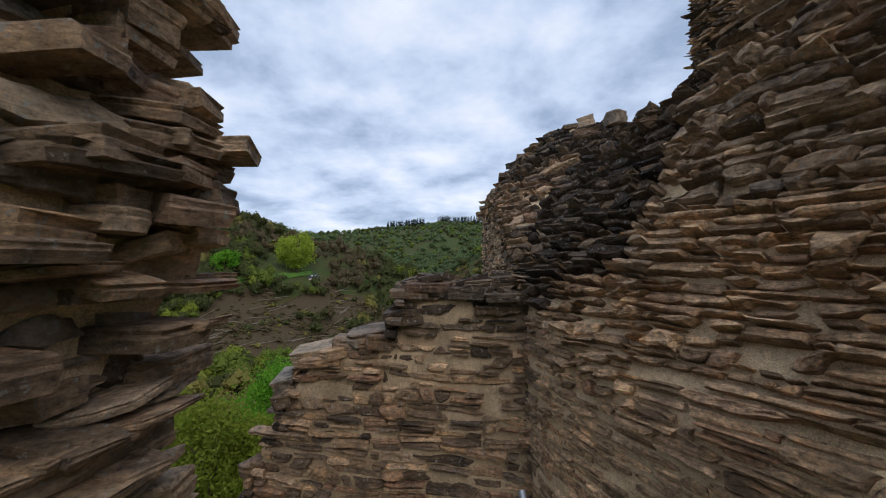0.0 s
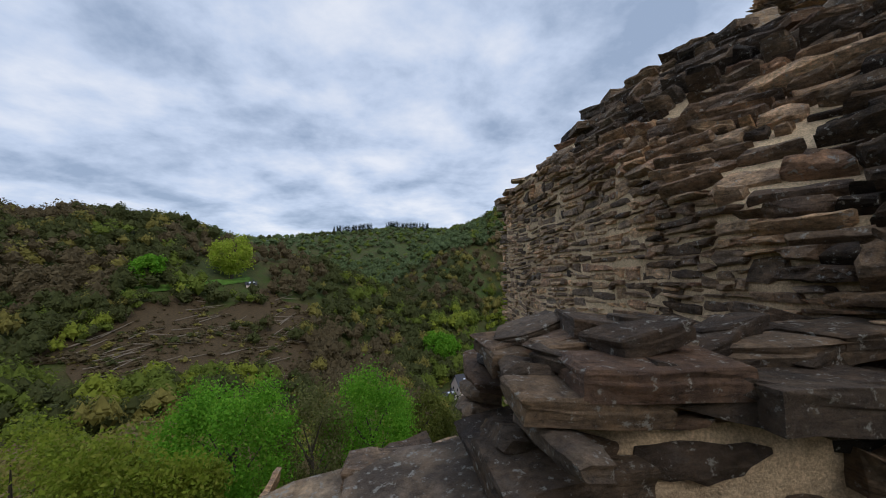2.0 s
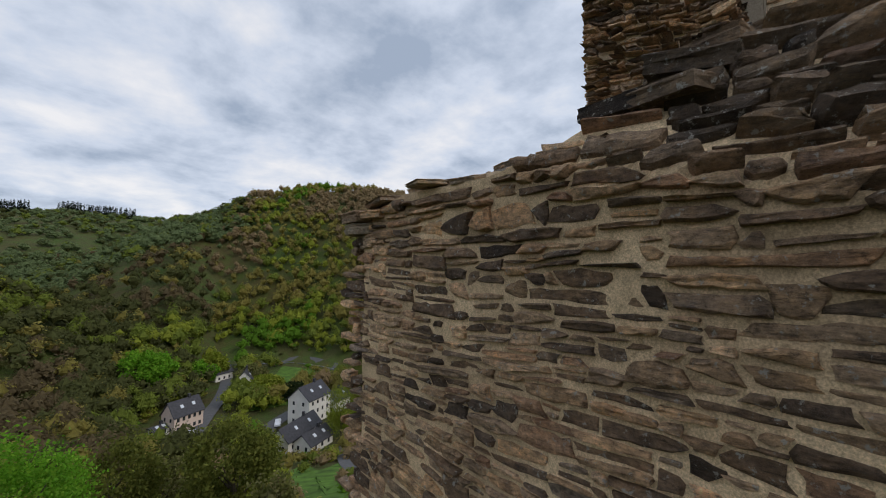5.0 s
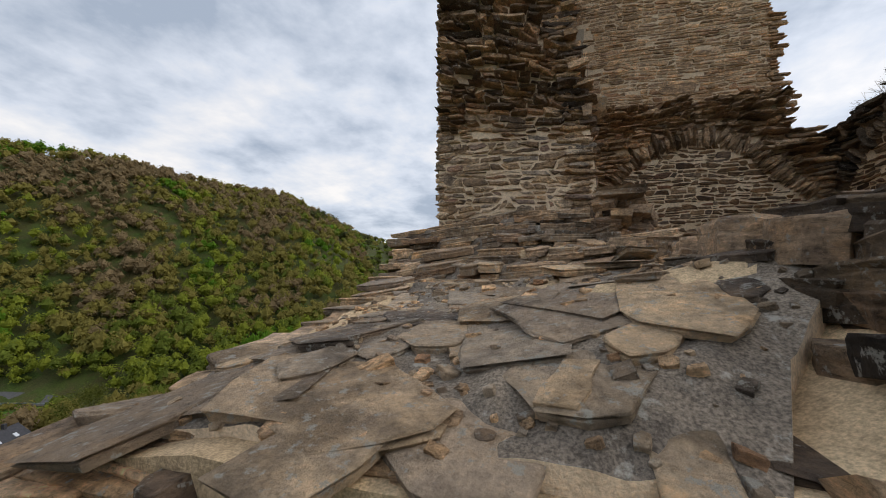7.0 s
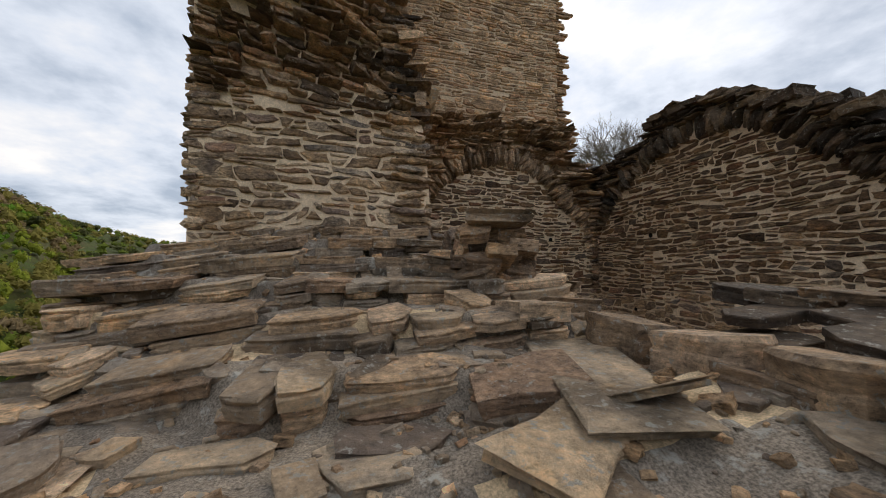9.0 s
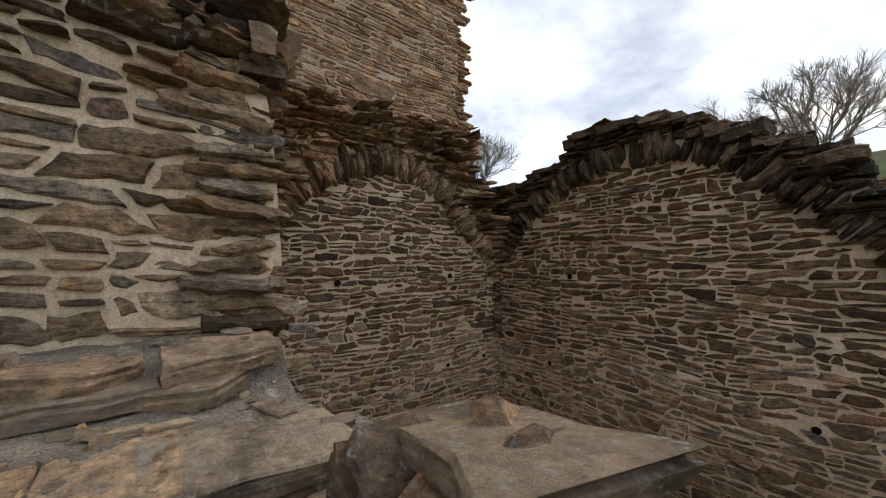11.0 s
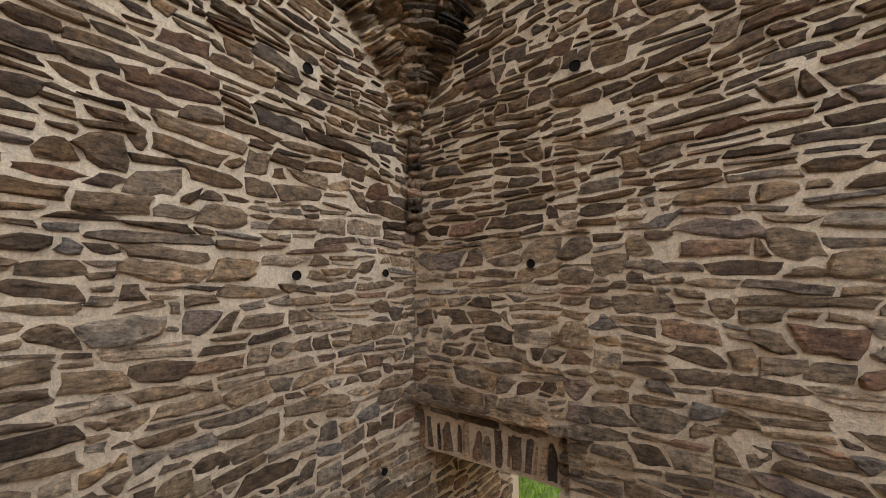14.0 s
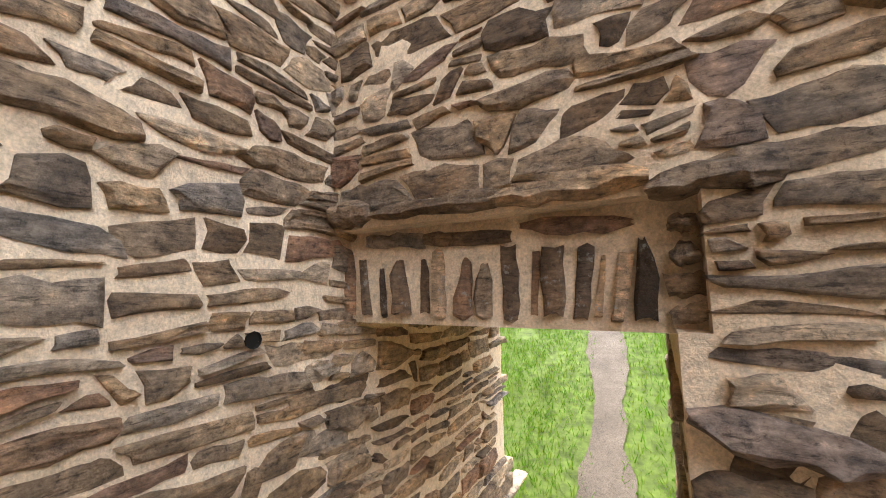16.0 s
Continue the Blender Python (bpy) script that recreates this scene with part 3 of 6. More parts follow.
fine = courses(west_face, -7.66, -4.9, 0.2, 3.8, (0.06, 0.28), (0.028, 0.066), west_proud, gap=(0.008, 0.024), bare=0.01, tall=0.3, keep=lambda u, z, a, b: z + b * 0.4 < W_TOP(-u))
coarse = courses(west_face, -4.9, -1.2, 0.3, 4.0, (0.06, 0.24), (0.024, 0.056), west_proud, gap=(0.008, 0.024), bare=0.03, tall=0.28, keep=lambda u, z, a, b: z + b * 0.3 < W_TOP(-u), wave=0.02)
# capping slabs along the broken top
caps = []
for y in np.arange(1.9, 7.6, 0.11):
    for k in range(5 if 5.2 < y < 6.6 else 2):
        yy, z = float(y) + uni(-0.05, 0.05), W_TOP(float(y))
        x = west_face(-float(y), z)[0] + (0.05 if y < 6 else 0.13) + 0.28 * k + uni(-0.06, 0.06)
        caps.append(frame_of((x, yy, z + uni(-0.05, 0.0)), (uni(-0.3, 0.3), 1, 0), (uni(-0.2, 0.1), uni(-0.15, 0.15), 1), (1, 0, 0), uni(0.14, 0.36), uni(0.012, 0.036), uni(0.14, 0.32), 0.04))
pale_ = [m for m in coarse if m.translation.z < (2.0 if m.translation.y > 3.1 else 2.3) and m.translation.y < 3.6]
near_ = [m for m in coarse + caps if m not in pale_ and (m.translation.z < 1.75 or m.translation.y < 3.3)]
high_ = [m for m in coarse + caps if m.translation.z >= 1.75 and 3.3 <= m.translation.y < 5.1]
set_stones(wall_west, near_, "worn", (1.3, 3.2, 2.6), 150, "rubble_stone")
# stones near the top, y 5.1 to 6, in a darker tone
darker = [m for m in fine + caps if m.translation.y >= 5.1 and m.translation.z > 2.98 and m.translation.y < 6.0]
set_stones(wall_west, [m for m in fine + caps if m not in darker and (m.translation.y >= 5.1 or m.translation.z < 2.98) and not (m.translation.y < 4.72)], "dark", (0.6, 5.8, 2.5), 290)
set_stones(wall_west, darker, "darker", (1.2, 5.6, 3.2), 120, "sooty_stone")
# near-black tone south of a ragged line, above 1.75 m
blackish = [m for m in high_ if m.translation.y < 4.2 + 0.5 * (m.translation.z - 2.2) + 0.25 * noise.noise(m.translation * 3.0)]
set_stones(wall_west, blackish, "black", (1.0, 3.8, 2.3), 160, "damp_stone")
crust = [m for m in high_ if m not in blackish and m.translation.z > W_TOP(m.translation.y) - 0.28 - 0.2 * noise.noise(m.translation * 4.0)]
set_stones(wall_west, crust, "darker", (1.4, 4.4, 3.1), 120, "crust_stone")
set_stones(wall_west, [m for m in high_ if m not in blackish and m not in crust], "dark", (1.3, 4.4, 2.8), 200, "torn_stone")
set_stones(wall_west, pale_, "pale", (1.0, 3.4, 1.8), 150, "facing_stone")
# a block standing on the broken top and the ridge behind it
loose = []
for x, y, z, a, b, c, r in ((1.86, 5.3, 3.56, 0.2, 0.10, 0.18, 0.5), (1.6, 5.5, 3.5, 0.22, 0.08, 0.2, -0.3), (1.98, 4.9, 3.48, 0.3, 0.07, 0.22, 0.1)):
    loose.append(frame_of((x, y, z), (math.sin(r), math.cos(r), 0.05), (0.05, 0, 1), (1, 0, 0), a, b, c, 0.05))
set_stones(wall_west, loose, "tops", (1, 5, 3), name="coping_stone")

# ---- spur: a low broken cross wall below the breach ----
SPUR_TOP = curve([(-1.35, 0.2), (-1.13, 0.73), (-0.9, 1.15), (-0.79, 1.27), (-0.42, 1.47), (-0.12, 1.50), (-0.08, 1.66), (0.0, 1.86), (0.15, 1.94), (0.4, 1.84), (0.95, 1.84)])


def spur_face(u, z):
    return (u, 3.82 + (0.87 - u) * 0.215 + 0.10 * max(0.0, z - 1.2) + 0.02 * noise.noise(Vector((u * 2, z * 2, 3))), z)


verts, faces = [], []
grid_block(verts, faces, lambda u, v: spur_face(u, -4.0 + v * (SPUR_TOP(u) + 4.0)), steps(-1.3, 1.0, 64), steps(0, 1, 110), (0.05, 0.85, 0), 0.022, 7.0, back_of=lambda p: p + Vector((0.05, 0.62 if p.x < -0.1 else 0.42, 0)))
wall_spur = mesh_object("wall_spur", verts, faces, STUB_MORTAR, None, "low stepped stub of rubble cross wall with patchy mortar", "wall", "structure")
spur = courses(spur_face, -1.3, 0.95, 0.0, 2.1, (0.09, 0.34), (0.03, 0.085), (0.01, 0.06), gap=(0.010, 0.036), bare=0.06, keep=lambda u, z, a, b: z + b * 0.5 < SPUR_TOP(u) and not (RNG.random() < 0.3 and -0.2 < u < 0.6 and 1.3 < z < 1.75), deep=0.07)
for x in np.arange(-1.25, 0.95, 0.13):
    for k in range(3 if x < -0.1 else 2):
        z, y0 = SPUR_TOP(float(x)), spur_face(float(x), SPUR_TOP(float(x)))[1]
        spur.append(frame_of((float(x) + uni(-0.05, 0.05), y0 + 0.03 + 0.22 * k + uni(-0.05, 0.05), z + uni(-0.03, 0.03)), (1, uni(-0.4, 0.4), 0), (uni(-0.35, 0.1), uni(-0.15, 0.15), 1), (0, 1, 0), uni(0.16, 0.34), uni(0.02, 0.06), uni(0.14, 0.3), 0.05))
for z in np.arange(0.0, 1.3, 0.07):
    for k in range(4):
        spur.append(frame_of((-1.12 + float(z - 0.73) * 0.45 + uni(-0.04, 0.02), 4.3 + 0.2 * k, float(z)), (0, -1, 0), (-1, 0, 0.2), (0, 0, 1), uni(0.14, 0.3), uni(0.01, 0.08), 0.06, 0.08, uni(-0.1, 0.1)))
set_stones(wall_spur, [m for m in spur if m.translation.z < 1.55], "dark", (-0.2, 4.0, 1.5), 240)
set_stones(wall_spur, [m for m in spur if m.translation.z >= 1.55], "darker", (-0.2, 4.0, 1.5), 100, "upper_stone")
slabs = [frame_of((x, y, z), (1, r, 0), (-0.15, -0.08, 1), (0, 1, 0), a, b, c, 0.06) for x, y, z, r, a, b, c in
         ((-0.30, 4.3, 1.52, 0.1, 0.52, 0.05, 0.5), (-0.72, 4.4, 1.37, 0.2, 0.6, 0.05, 0.5), (0.32, 4.1, 1.80, -0.1, 0.28, 0.04, 0.2), (0.38, 4.3, 1.82, 0.15, 0.32, 0.03, 0.18), (0.62, 4.24, 1.83, -0.2, 0.26, 0.04, 0.2), (-1.0, 4.5, 1.12, 0.3, 0.4, 0.06, 0.5), (0.60, 4.02, 1.82, 0.1, 0.26, 0.04, 0.18), (0.86, 4.05, 1.83, -0.1, 0.24, 0.04, 0.2))]
set_stones(wall_spur, [m for m in slabs if m.translation.x < 0], "tops", (-0.2, 4.0, 1.5), name="coping_slab")
set_stones(wall_spur, [m for m in slabs if m.translation.x >= 0], "darker", (-0.2, 4.0, 1.5), name="coping_slab")
# thin split flakes lying in layers on the stub's top
LOOSE = random.Random(41)
flakes = []
for i in range(26):
    x = LOOSE.uniform(-0.04, 0.8)
    lift = (i % 3) * 0.028
    flakes.append(frame_of((x, LOOSE.uniform(4.12, 4.42) - 0.1 * x, 1.915 + lift + LOOSE.uniform(-0.01, 0.01)), (1, LOOSE.uniform(-0.6, 0.6), LOOSE.uniform(-0.06, 0.06)), (LOOSE.uniform(-0.2, 0.05), LOOSE.uniform(-0.14, 0.1), 1), (0, 1, 0), LOOSE.uniform(0.12, 0.26), LOOSE.uniform(0.012, 0.03), LOOSE.uniform(0.1, 0.2), 0.03))
flakes += [frame_of((0.22, 4.13, 1.90), (1, -0.22, 0), (0, -0.05, 1), (0, 1, 0), 0.56, 0.022, 0.32, 0.022), frame_of((0.62, 4.2, 1.93), (1, 0.1, 0.03), (-0.05, -0.05, 1), (0, 1, 0), 0.44, 0.03, 0.36, 0.03)]
for k in range(22):
    z = LOOSE.uniform(1.48, 1.88)
    flakes.append(frame_of((-0.13 + 0.22 * (z - 1.5) + LOOSE.uniform(-0.03, 0.02), LOOSE.uniform(3.95, 4.6), z), (LOOSE.uniform(-0.2, 0.2), -1, 0), (-1, 0, LOOSE.uniform(0.1, 0.5)), (0, 0, 1), LOOSE.uniform(0.12, 0.28), LOOSE.uniform(0.03, 0.08), LOOSE.uniform(0.04, 0.09), 0.06))
set_stones(wall_spur, flakes, "darker", (0.2, 4.2, 1.9), name="slate_flake")

# ---- west side of the breach: torn jamb of thick slabs ----
JAMB = curve([(0.2, -0.75), (1.35, -0.60), (1.6, -0.50), (1.8, -0.47), (1.98, -0.46), (2.06, -0.37), (2.25, -0.31), (2.40, -0.28), (2.5, -0.40), (2.57, -0.40), (2.7, -0.46), (2.85, -0.40), (3.0, -0.46), (4.2, -0.55)])


def jamb_face(u, z):
    return (JAMB(z) - 0.12 + 0.10 * (2.33 - u) * -1 + 0.05 * noise.noise(Vector((u * 2.5, z * 2.5, 7))), u, z)


verts, faces = [], []
grid_block(verts, faces, lambda u, v: jamb_face(u, -4.0 + v * 8.2), steps(0.2, 2.28, 22), steps(0, 1, 90), (-1.6, 0.1, 0), 0.02)
wall_breach = mesh_object("wall_breach", verts, faces, WEST_MORTAR, None, "torn rubble wall end beside the breach, thick slates in mortar", "wall", "structure")
jamb = courses(jamb_face, 0.7, 2.34, 0.5, 4.1, (0.16, 0.5), (0.055, 0.17), lambda u, z: uni(0.0, 0.06), gap=(0.014, 0.06), bare=0.06, wave=0.03, deep=0.12, tilt=0.10, keep=lambda u, z, a, b: u + a < 2.42)
jamb += [frame_of((-0.62, 1.85, 1.62), (0.1, 1, 0.04), (1, -0.1, 0), (0, 0, 1), 0.9, 0.10, 0.13, 0.06), frame_of((-0.68, 1.7, 1.36), (0.1, 1, -0.1), (1, -0.1, 0.2), (0, 0, 1), 1.0, 0.09, 0.2, 0.06), frame_of((-0.60, 2.0, 1.2), (0.1, 1, 0.1), (1, -0.1, 0), (0, 0, 1), 0.7, 0.08, 0.12, 0.06)]
TIP = curve([(0.8, -0.6), (1.2, -0.5), (1.4, -0.47), (1.67, -0.41), (2.06, -0.33), (2.27, -0.27), (2.36, -0.24), (2.43, -0.25), (2.5, -0.34), (2.59, -0.34), (2.67, -0.40), (2.78, -0.38), (2.86, -0.32), (2.95, -0.40), (3.1, -0.36), (4.2, -0.5)])
torn_edge, z = [], 0.6
while z < 4.0:
    t = uni(0.022, 0.05) if RNG.random() < 0.7 else uni(0.05, 0.085)
    back_ = uni(0.0, 0.03) if RNG.random() < 0.6 else uni(0.04, 0.13)
    for y, s in ((2.27, 0.0), (2.14, 0.0), (2.0, 0.02), (1.86, 0.05)):
        if RNG.random() < (0.2 if y > 2.1 else 0.4):
            continue
        length = uni(0.22, 0.55)
        torn_edge.append(frame_of((TIP(z) - s - back_ - length / 2 + uni(-0.04, 0.025), y + uni(-0.08, 0.06), z + uni(-0.02, 0.02)), (1, uni(-0.6, 0.6), uni(-0.16, 0.2)), (uni(-0.12, 0.12), uni(-0.06, 0.06), 1), (0, 1, 0), length, t * 0.5 * uni(0.7, 1.2), uni(0.12, 0.3), t * 0.5))
    z += t * uni(0.95, 1.3)
set_stones(wall_breach, jamb, "tops", (-0.3, 2.1, 2.2), 180)
set_stones(wall_breach, torn_edge, "worn", (-0.3, 2.1, 2.2), 180, "edge_slate")

# ---- broad ruined wall top that the path crosses: heightfield, ledges, slabs, grit ----
LEDGE = curve([(0.8, 3.03), (1.3, 3.10), (2.2, 3.16), (2.6, 3.26), (2.9, 3.33), (3.3, 3.47), (3.7, 3.64), (4.2, 3.82), (4.85, 3.98), (7.0, 4.02)])
EDGE_N = curve([(0.8, 7.60), (1.6, 7.56), (2.2, 7.68), (2.8, 7.76), (3.5, 7.95), (4.2, 8.12), (4.9, 8.28), (6.9, 8.3)])
EDGE_S = curve([(0.8, 6.5), (1.2, 6.3), (1.5, 6.05), (1.9, 5.85), (2.4, 5.78), (2.8, 6.02), (3.2, 5.88), (3.6, 5.76), (3.9, 5.92), (4.2, 6.25), (6.9, 6.35)])


STEP = 0.115


def top_slope(x, y):
    return LEDGE(x) + 0.30 * max(0.0, 7.0 - y) * max(0.0, min(1.0, (x - 0.95) / 0.65)) * max(0.0, 1.0 - max(0.0, x - 1.6) / 1.9) - 0.16 * max(0.0, y - 7.15)


def top_height(x, y):
    h = top_slope(x, y)
    if x > 2.5:
        q = h + 0.05 * noise.noise(Vector((x * 1.4, y * 0.9, 1)))
        f = q / STEP - math.floor(q / STEP)
        h = STEP * (math.floor(q / STEP) + max(0.0, min(1.0, (f - 0.80) / 0.20)))
    return h + 0.022 * noise.noise(Vector((x * 3.1, y * 3.1, 2))) + 0.014 * noise.noise(Vector((x * 7, y * 7, 8))) + 0.012 * noise.noise(Vector((x * 15, y * 15, 4)))


nx, ny = 190, 76
verts, faces = [], []
for i in range(nx + 1):
    x = 0.96 + (6.60 - 0.96) * i / nx
    a, b = EDGE_S(x), EDGE_N(x)
    for j in range(ny + 1):
        y = a + (b - a) * j / ny
        verts.append((x, y, top_height(x, y)))
q = lambda i, j: i * (ny + 1) + j  # noqa: E731
faces += [(q(i, j), q(i + 1, j), q(i + 1, j + 1), q(i, j + 1)) for i in range(nx) for j in range(ny)]
rim = [q(i, 0) for i in range(nx)] + [q(nx, j) for j in range(ny)] + [q(i, ny) for i in range(nx, 0, -1)] + [q(0, j) for j in range(ny, 0, -1)]
low = len(verts)
verts += [(verts[k][0], verts[k][1], -4.0) for k in rim]
faces += [(rim[(k + 1) % len(rim)], rim[k], low + k, low + (k + 1) % len(rim)) for k in range(len(rim))]
skirt = len(rim)
wall_north = mesh_object("wall_north", verts, faces, RUBBLE, None, "broad ruined wall top of weathered slate, grit and lichen", "wall", "structure")

wall_north.data.materials.append(MORTAR)
for poly in wall_north.data.polygons[-skirt:]:
    poly.material_index = 1
wall_north.data.materials.append(WEST_MORTAR)
for poly in wall_north.data.polygons[:-skirt]:
    if 1.5 < poly.center.x < 3.7 and noise.noise(Vector((poly.center.x * 2.3, poly.center.y * 2.3, 6))) > 0.14:
        poly.material_index = 2
plates, ledges, small = [], [], []


def lay_flat(x, y, length, width, thick, turn, sink=0.03, tip=0.06, lift=0.0):
    e = 0.06
    up = Vector((top_height(x - e, y) - top_height(x + e, y), top_height(x, y - e) - top_height(x, y + e), 2 * e * 1.6)).normalized()
    up = (up + Vector((uni(-tip, tip), uni(-tip, tip), 0))).normalized()
    along = Vector((math.cos(turn), math.sin(turn), 0))
    along = (along - up * along.dot(up)).normalized()
    return frame_of((x, y, top_height(x, y) + lift), along, up, up.cross(along), length, thick, width, sink)


taken = []
for tries in range(1500):
    x, y = uni(0.95, 4.7) if tries % 3 else uni(0.95, 2.9), uni(5.85, 8.1)
    if not (EDGE_S(x) + 0.08 < y < EDGE_N(x) - 0.06):
        continue
    size = uni(0.09, 0.32) if x < 2.7 else uni(0.05, 0.16)
    if any((x - a) ** 2 + (y - b) ** 2 < (0.55 * (size + c)) ** 2 for a, b, c in taken):
        continue
    taken.append((x, y, size))
    plates.append(lay_flat(x, y, size * 1.25, size * uni(0.55, 0.9), uni(0.004, 0.016), uni(-0.7, 0.7) + (0 if RNG.random() < 0.7 else 1.4), tip=0.03))
for x, y, length, width, turn in ((1.25, 7.3, 0.6, 0.36, 0.2), (1.05, 7.0, 0.42, 0.32, 0.6), (1.5, 6.98, 0.4, 0.26, -0.2), (1.72, 6.85, 0.55, 0.34, 0.1), (1.55, 6.62, 0.42, 0.3, 0.7), (2.05, 6.62, 0.36, 0.22, 0.4),
                                  (1.2, 6.62, 0.45, 0.3, -0.5), (2.42, 6.45, 0.62, 0.24, -1.0), (1.95, 7.25, 0.65, 0.35, 0.15), (2.55, 6.9, 0.35, 0.25, 0.3), (1.05, 7.42, 0.5, 0.25, 0.0), (1.42, 6.4, 0.5, 0.28, 0.1), (2.72, 6.27, 1.05, 0.34, -0.36), (1.12, 7.15, 0.42, 0.36, 0.3), (1.5, 7.28, 0.5, 0.34, -0.2), (1.02, 6.78, 0.34, 0.3, -0.3), (1.38, 6.78, 0.46, 0.3, 0.15), (1.75, 7.12, 0.5, 0.36, 0.4), (1.85, 6.5, 0.5, 0.3, -0.1), (2.25, 7.05, 0.46, 0.32, 0.2)):
    plates.append(lay_flat(x, y, length * 0.85, width * 0.9, uni(0.006, 0.020), turn, tip=0.02, lift=0.01 if length > 0.9 else 0.0))
# ledge stones: thin courses that step up towards the tower, and the overhanging north edge
for level in range(27, 36):
    y = 5.8
    while y < 8.2:
        length = uni(0.14, 0.42)
        mid_ = y + length / 2
        x = next((x for x in steps(2.5, 4.9, 120) if top_slope(x, mid_) + 0.05 * noise.noise(Vector((x * 1.4, mid_ * 0.9, 1))) > (level - 0.17) * STEP), None)
        if x and x > 2.52 and EDGE_S(x) + 0.02 < mid_ < EDGE_N(x) - 0.02:
            ahead = next((v for v in steps(2.5, 4.9, 120) if top_slope(v, mid_ + 0.1) + 0.05 * noise.noise(Vector((v * 1.4, (mid_ + 0.1) * 0.9, 1))) > (level - 0.17) * STEP), x)
            thin = int(RNG.integers(2, 4))
            for k in range(thin):
                half = 0.5 * (STEP + 0.01) / thin
                ledges.append(frame_of((x + 0.06 + uni(-0.035, 0.03), mid_ + uni(-0.04, 0.04), level * STEP + 0.012 - half * (2 * k + 1) + uni(-0.006, 0.006)), (max(-0.3, min(0.3, (ahead - x) / 0.1)) + uni(-0.08, 0.08), 1, 0), (uni(-0.05, 0.02), uni(-0.04, 0.04), 1), (1, 0, 0), length * uni(0.95, 1.08), half * 0.97, uni(0.20, 0.34), half * 0.97))
        y += length + uni(-0.02, 0.02)
for x in np.arange(0.95, 5.0, 0.15):
    for k in range(3):
        ledges.append(frame_of((float(x), EDGE_N(float(x)) + uni(-0.05, 0.03), top_height(float(x), EDGE_N(float(x))) - 0.075 * k - 0.02), (1, uni(-0.25, 0.25), 0), (0, 0.1, 1), (0, 1, 0), uni(0.16, 0.34), uni(0.02, 0.04), uni(0.14, 0.28), 0.04))
for tries in range(1900):
    x, y = uni(0.95, 4.6) if tries % 2 else uni(0.95, 2.8), uni(5.85, 8.1)
    if EDGE_S(x) + 0.03 < y < EDGE_N(x) - 0.03:
        s = uni(0.007, 0.028) * (2.0 if RNG.random() < 0.08 else 1)
        small.append(lay_flat(x, y, s * 1.3, s, s * 0.4, uni(0, 3.1), 0.005, 0.4))
set_stones(wall_north, plates, "tops", (1.9, 6.9, 3.2), 250, "slab")
set_stones(wall_north, ledges[::2], "tops", (3.2, 7.0, 3.5), 150, "ledge_stone")
set_stones(wall_north, ledges[1::2], "worn", (3.2, 7.0, 3.5), 150, "ledge_stone")
set_stones(wall_north, small[::2], "tops", (1.9, 6.9, 3.2), 0, "chip")
set_stones(wall_north, small[1::2], "pale", (1.9, 6.9, 3.2), 0, "chip")
# masonry of the wall's flank towards the room
flank = courses(lambda u, z: (u, EDGE_S(u) - 0.004, z), 2.45, 6.62, 0.8, 4.0, (0.08, 0.30), (0.036, 0.080), (0.004, 0.022), gap=(0.009, 0.028), bare=0.015, wave=0.03, tilt=0.2, split=0.25,
                keep=lambda u, z, a, b: z + b * 0.6 < top_height(u, EDGE_S(u) + 0.03) - 0.02)
set_stones(wall_north, flank, "clean", (4.0, 6.0, 3.2), 160, "flank_stone")
# big blocks along the south side and the rubble pier at the room's edge
blocks = []
for x, y, z, a, b, c, r in ((1.5, 6.1, 3.42, 0.24, 0.08, 0.18, 0.1), (1.74, 6.14, 3.44, 0.24, 0.08, 0.2, 0.0), (1.98, 6.04, 3.45, 0.32, 0.09, 0.3, -0.1),
                            (2.22, 5.95, 3.43, 0.36, 0.10, 0.34, -0.12), (2.52, 5.97, 3.43, 0.30, 0.10, 0.3, -0.08), (2.8, 6.0, 3.44, 0.28, 0.09, 0.26, 0.05), (3.05, 6.0, 3.43, 0.26, 0.07, 0.24, -0.1),
                            (3.22, 6.03, 3.48, 0.46, 0.05, 0.36, -0.45), (3.55, 5.95, 3.53, 0.34, 0.07, 0.26, 0.2), (3.08, 6.22, 3.49, 0.34, 0.05, 0.24, -0.1), (3.3, 6.4, 3.52, 0.3, 0.05, 0.22, 0.4)):
    blocks.append(frame_of((x, y, z - 0.035 + uni(-0.02, 0.02)), (math.cos(r), math.sin(r), 0.03), (0, -0.06, 1), (0, 1, 0), a * 0.82, b * 0.7, c * 0.85, 0.10))
set_stones(wall_north, blocks, "worn", (2, 6, 3.5), name="block")
ridge = []
for k in range(6):
    for i in range(11):
        x = uni(1.08 + 0.05 * k, 1.9)
        ridge.append(frame_of((x, 6.1 - 0.03 * k + uni(-0.16, 0.05), 3.2 + 0.052 * k + uni(-0.01, 0.01)), (1, uni(-0.4, 0.2), uni(-0.08, 0.08)), (uni(-0.15, 0.1), uni(-0.1, 0.1), 1), (0, 1, 0), uni(0.16, 0.38), 0.03, uni(0.14, 0.28), 0.03))
set_stones(wall_north, ridge, "darker", (1.4, 6.1, 3.4), name="ridge_stone")
pier = []
for k in range(6):
    for i in range(7):
        pier.append(frame_of((3.62 + uni(-0.12, 0.42), 6.12 + uni(-0.14, 0.18), 3.56 + 0.05 * k), (uni(-1, 1), uni(-1, 1), 0), (uni(-0.1, 0.1), uni(-0.1, 0.1), 1), (uni(-1, 1), 1, 0), uni(0.14, 0.3) * (1 - 0.05 * k), 0.035, uni(0.12, 0.22), 0.03))
set_stones(wall_north, pier, "dark", (3.6, 6.2, 3.7), name="pier_stone")
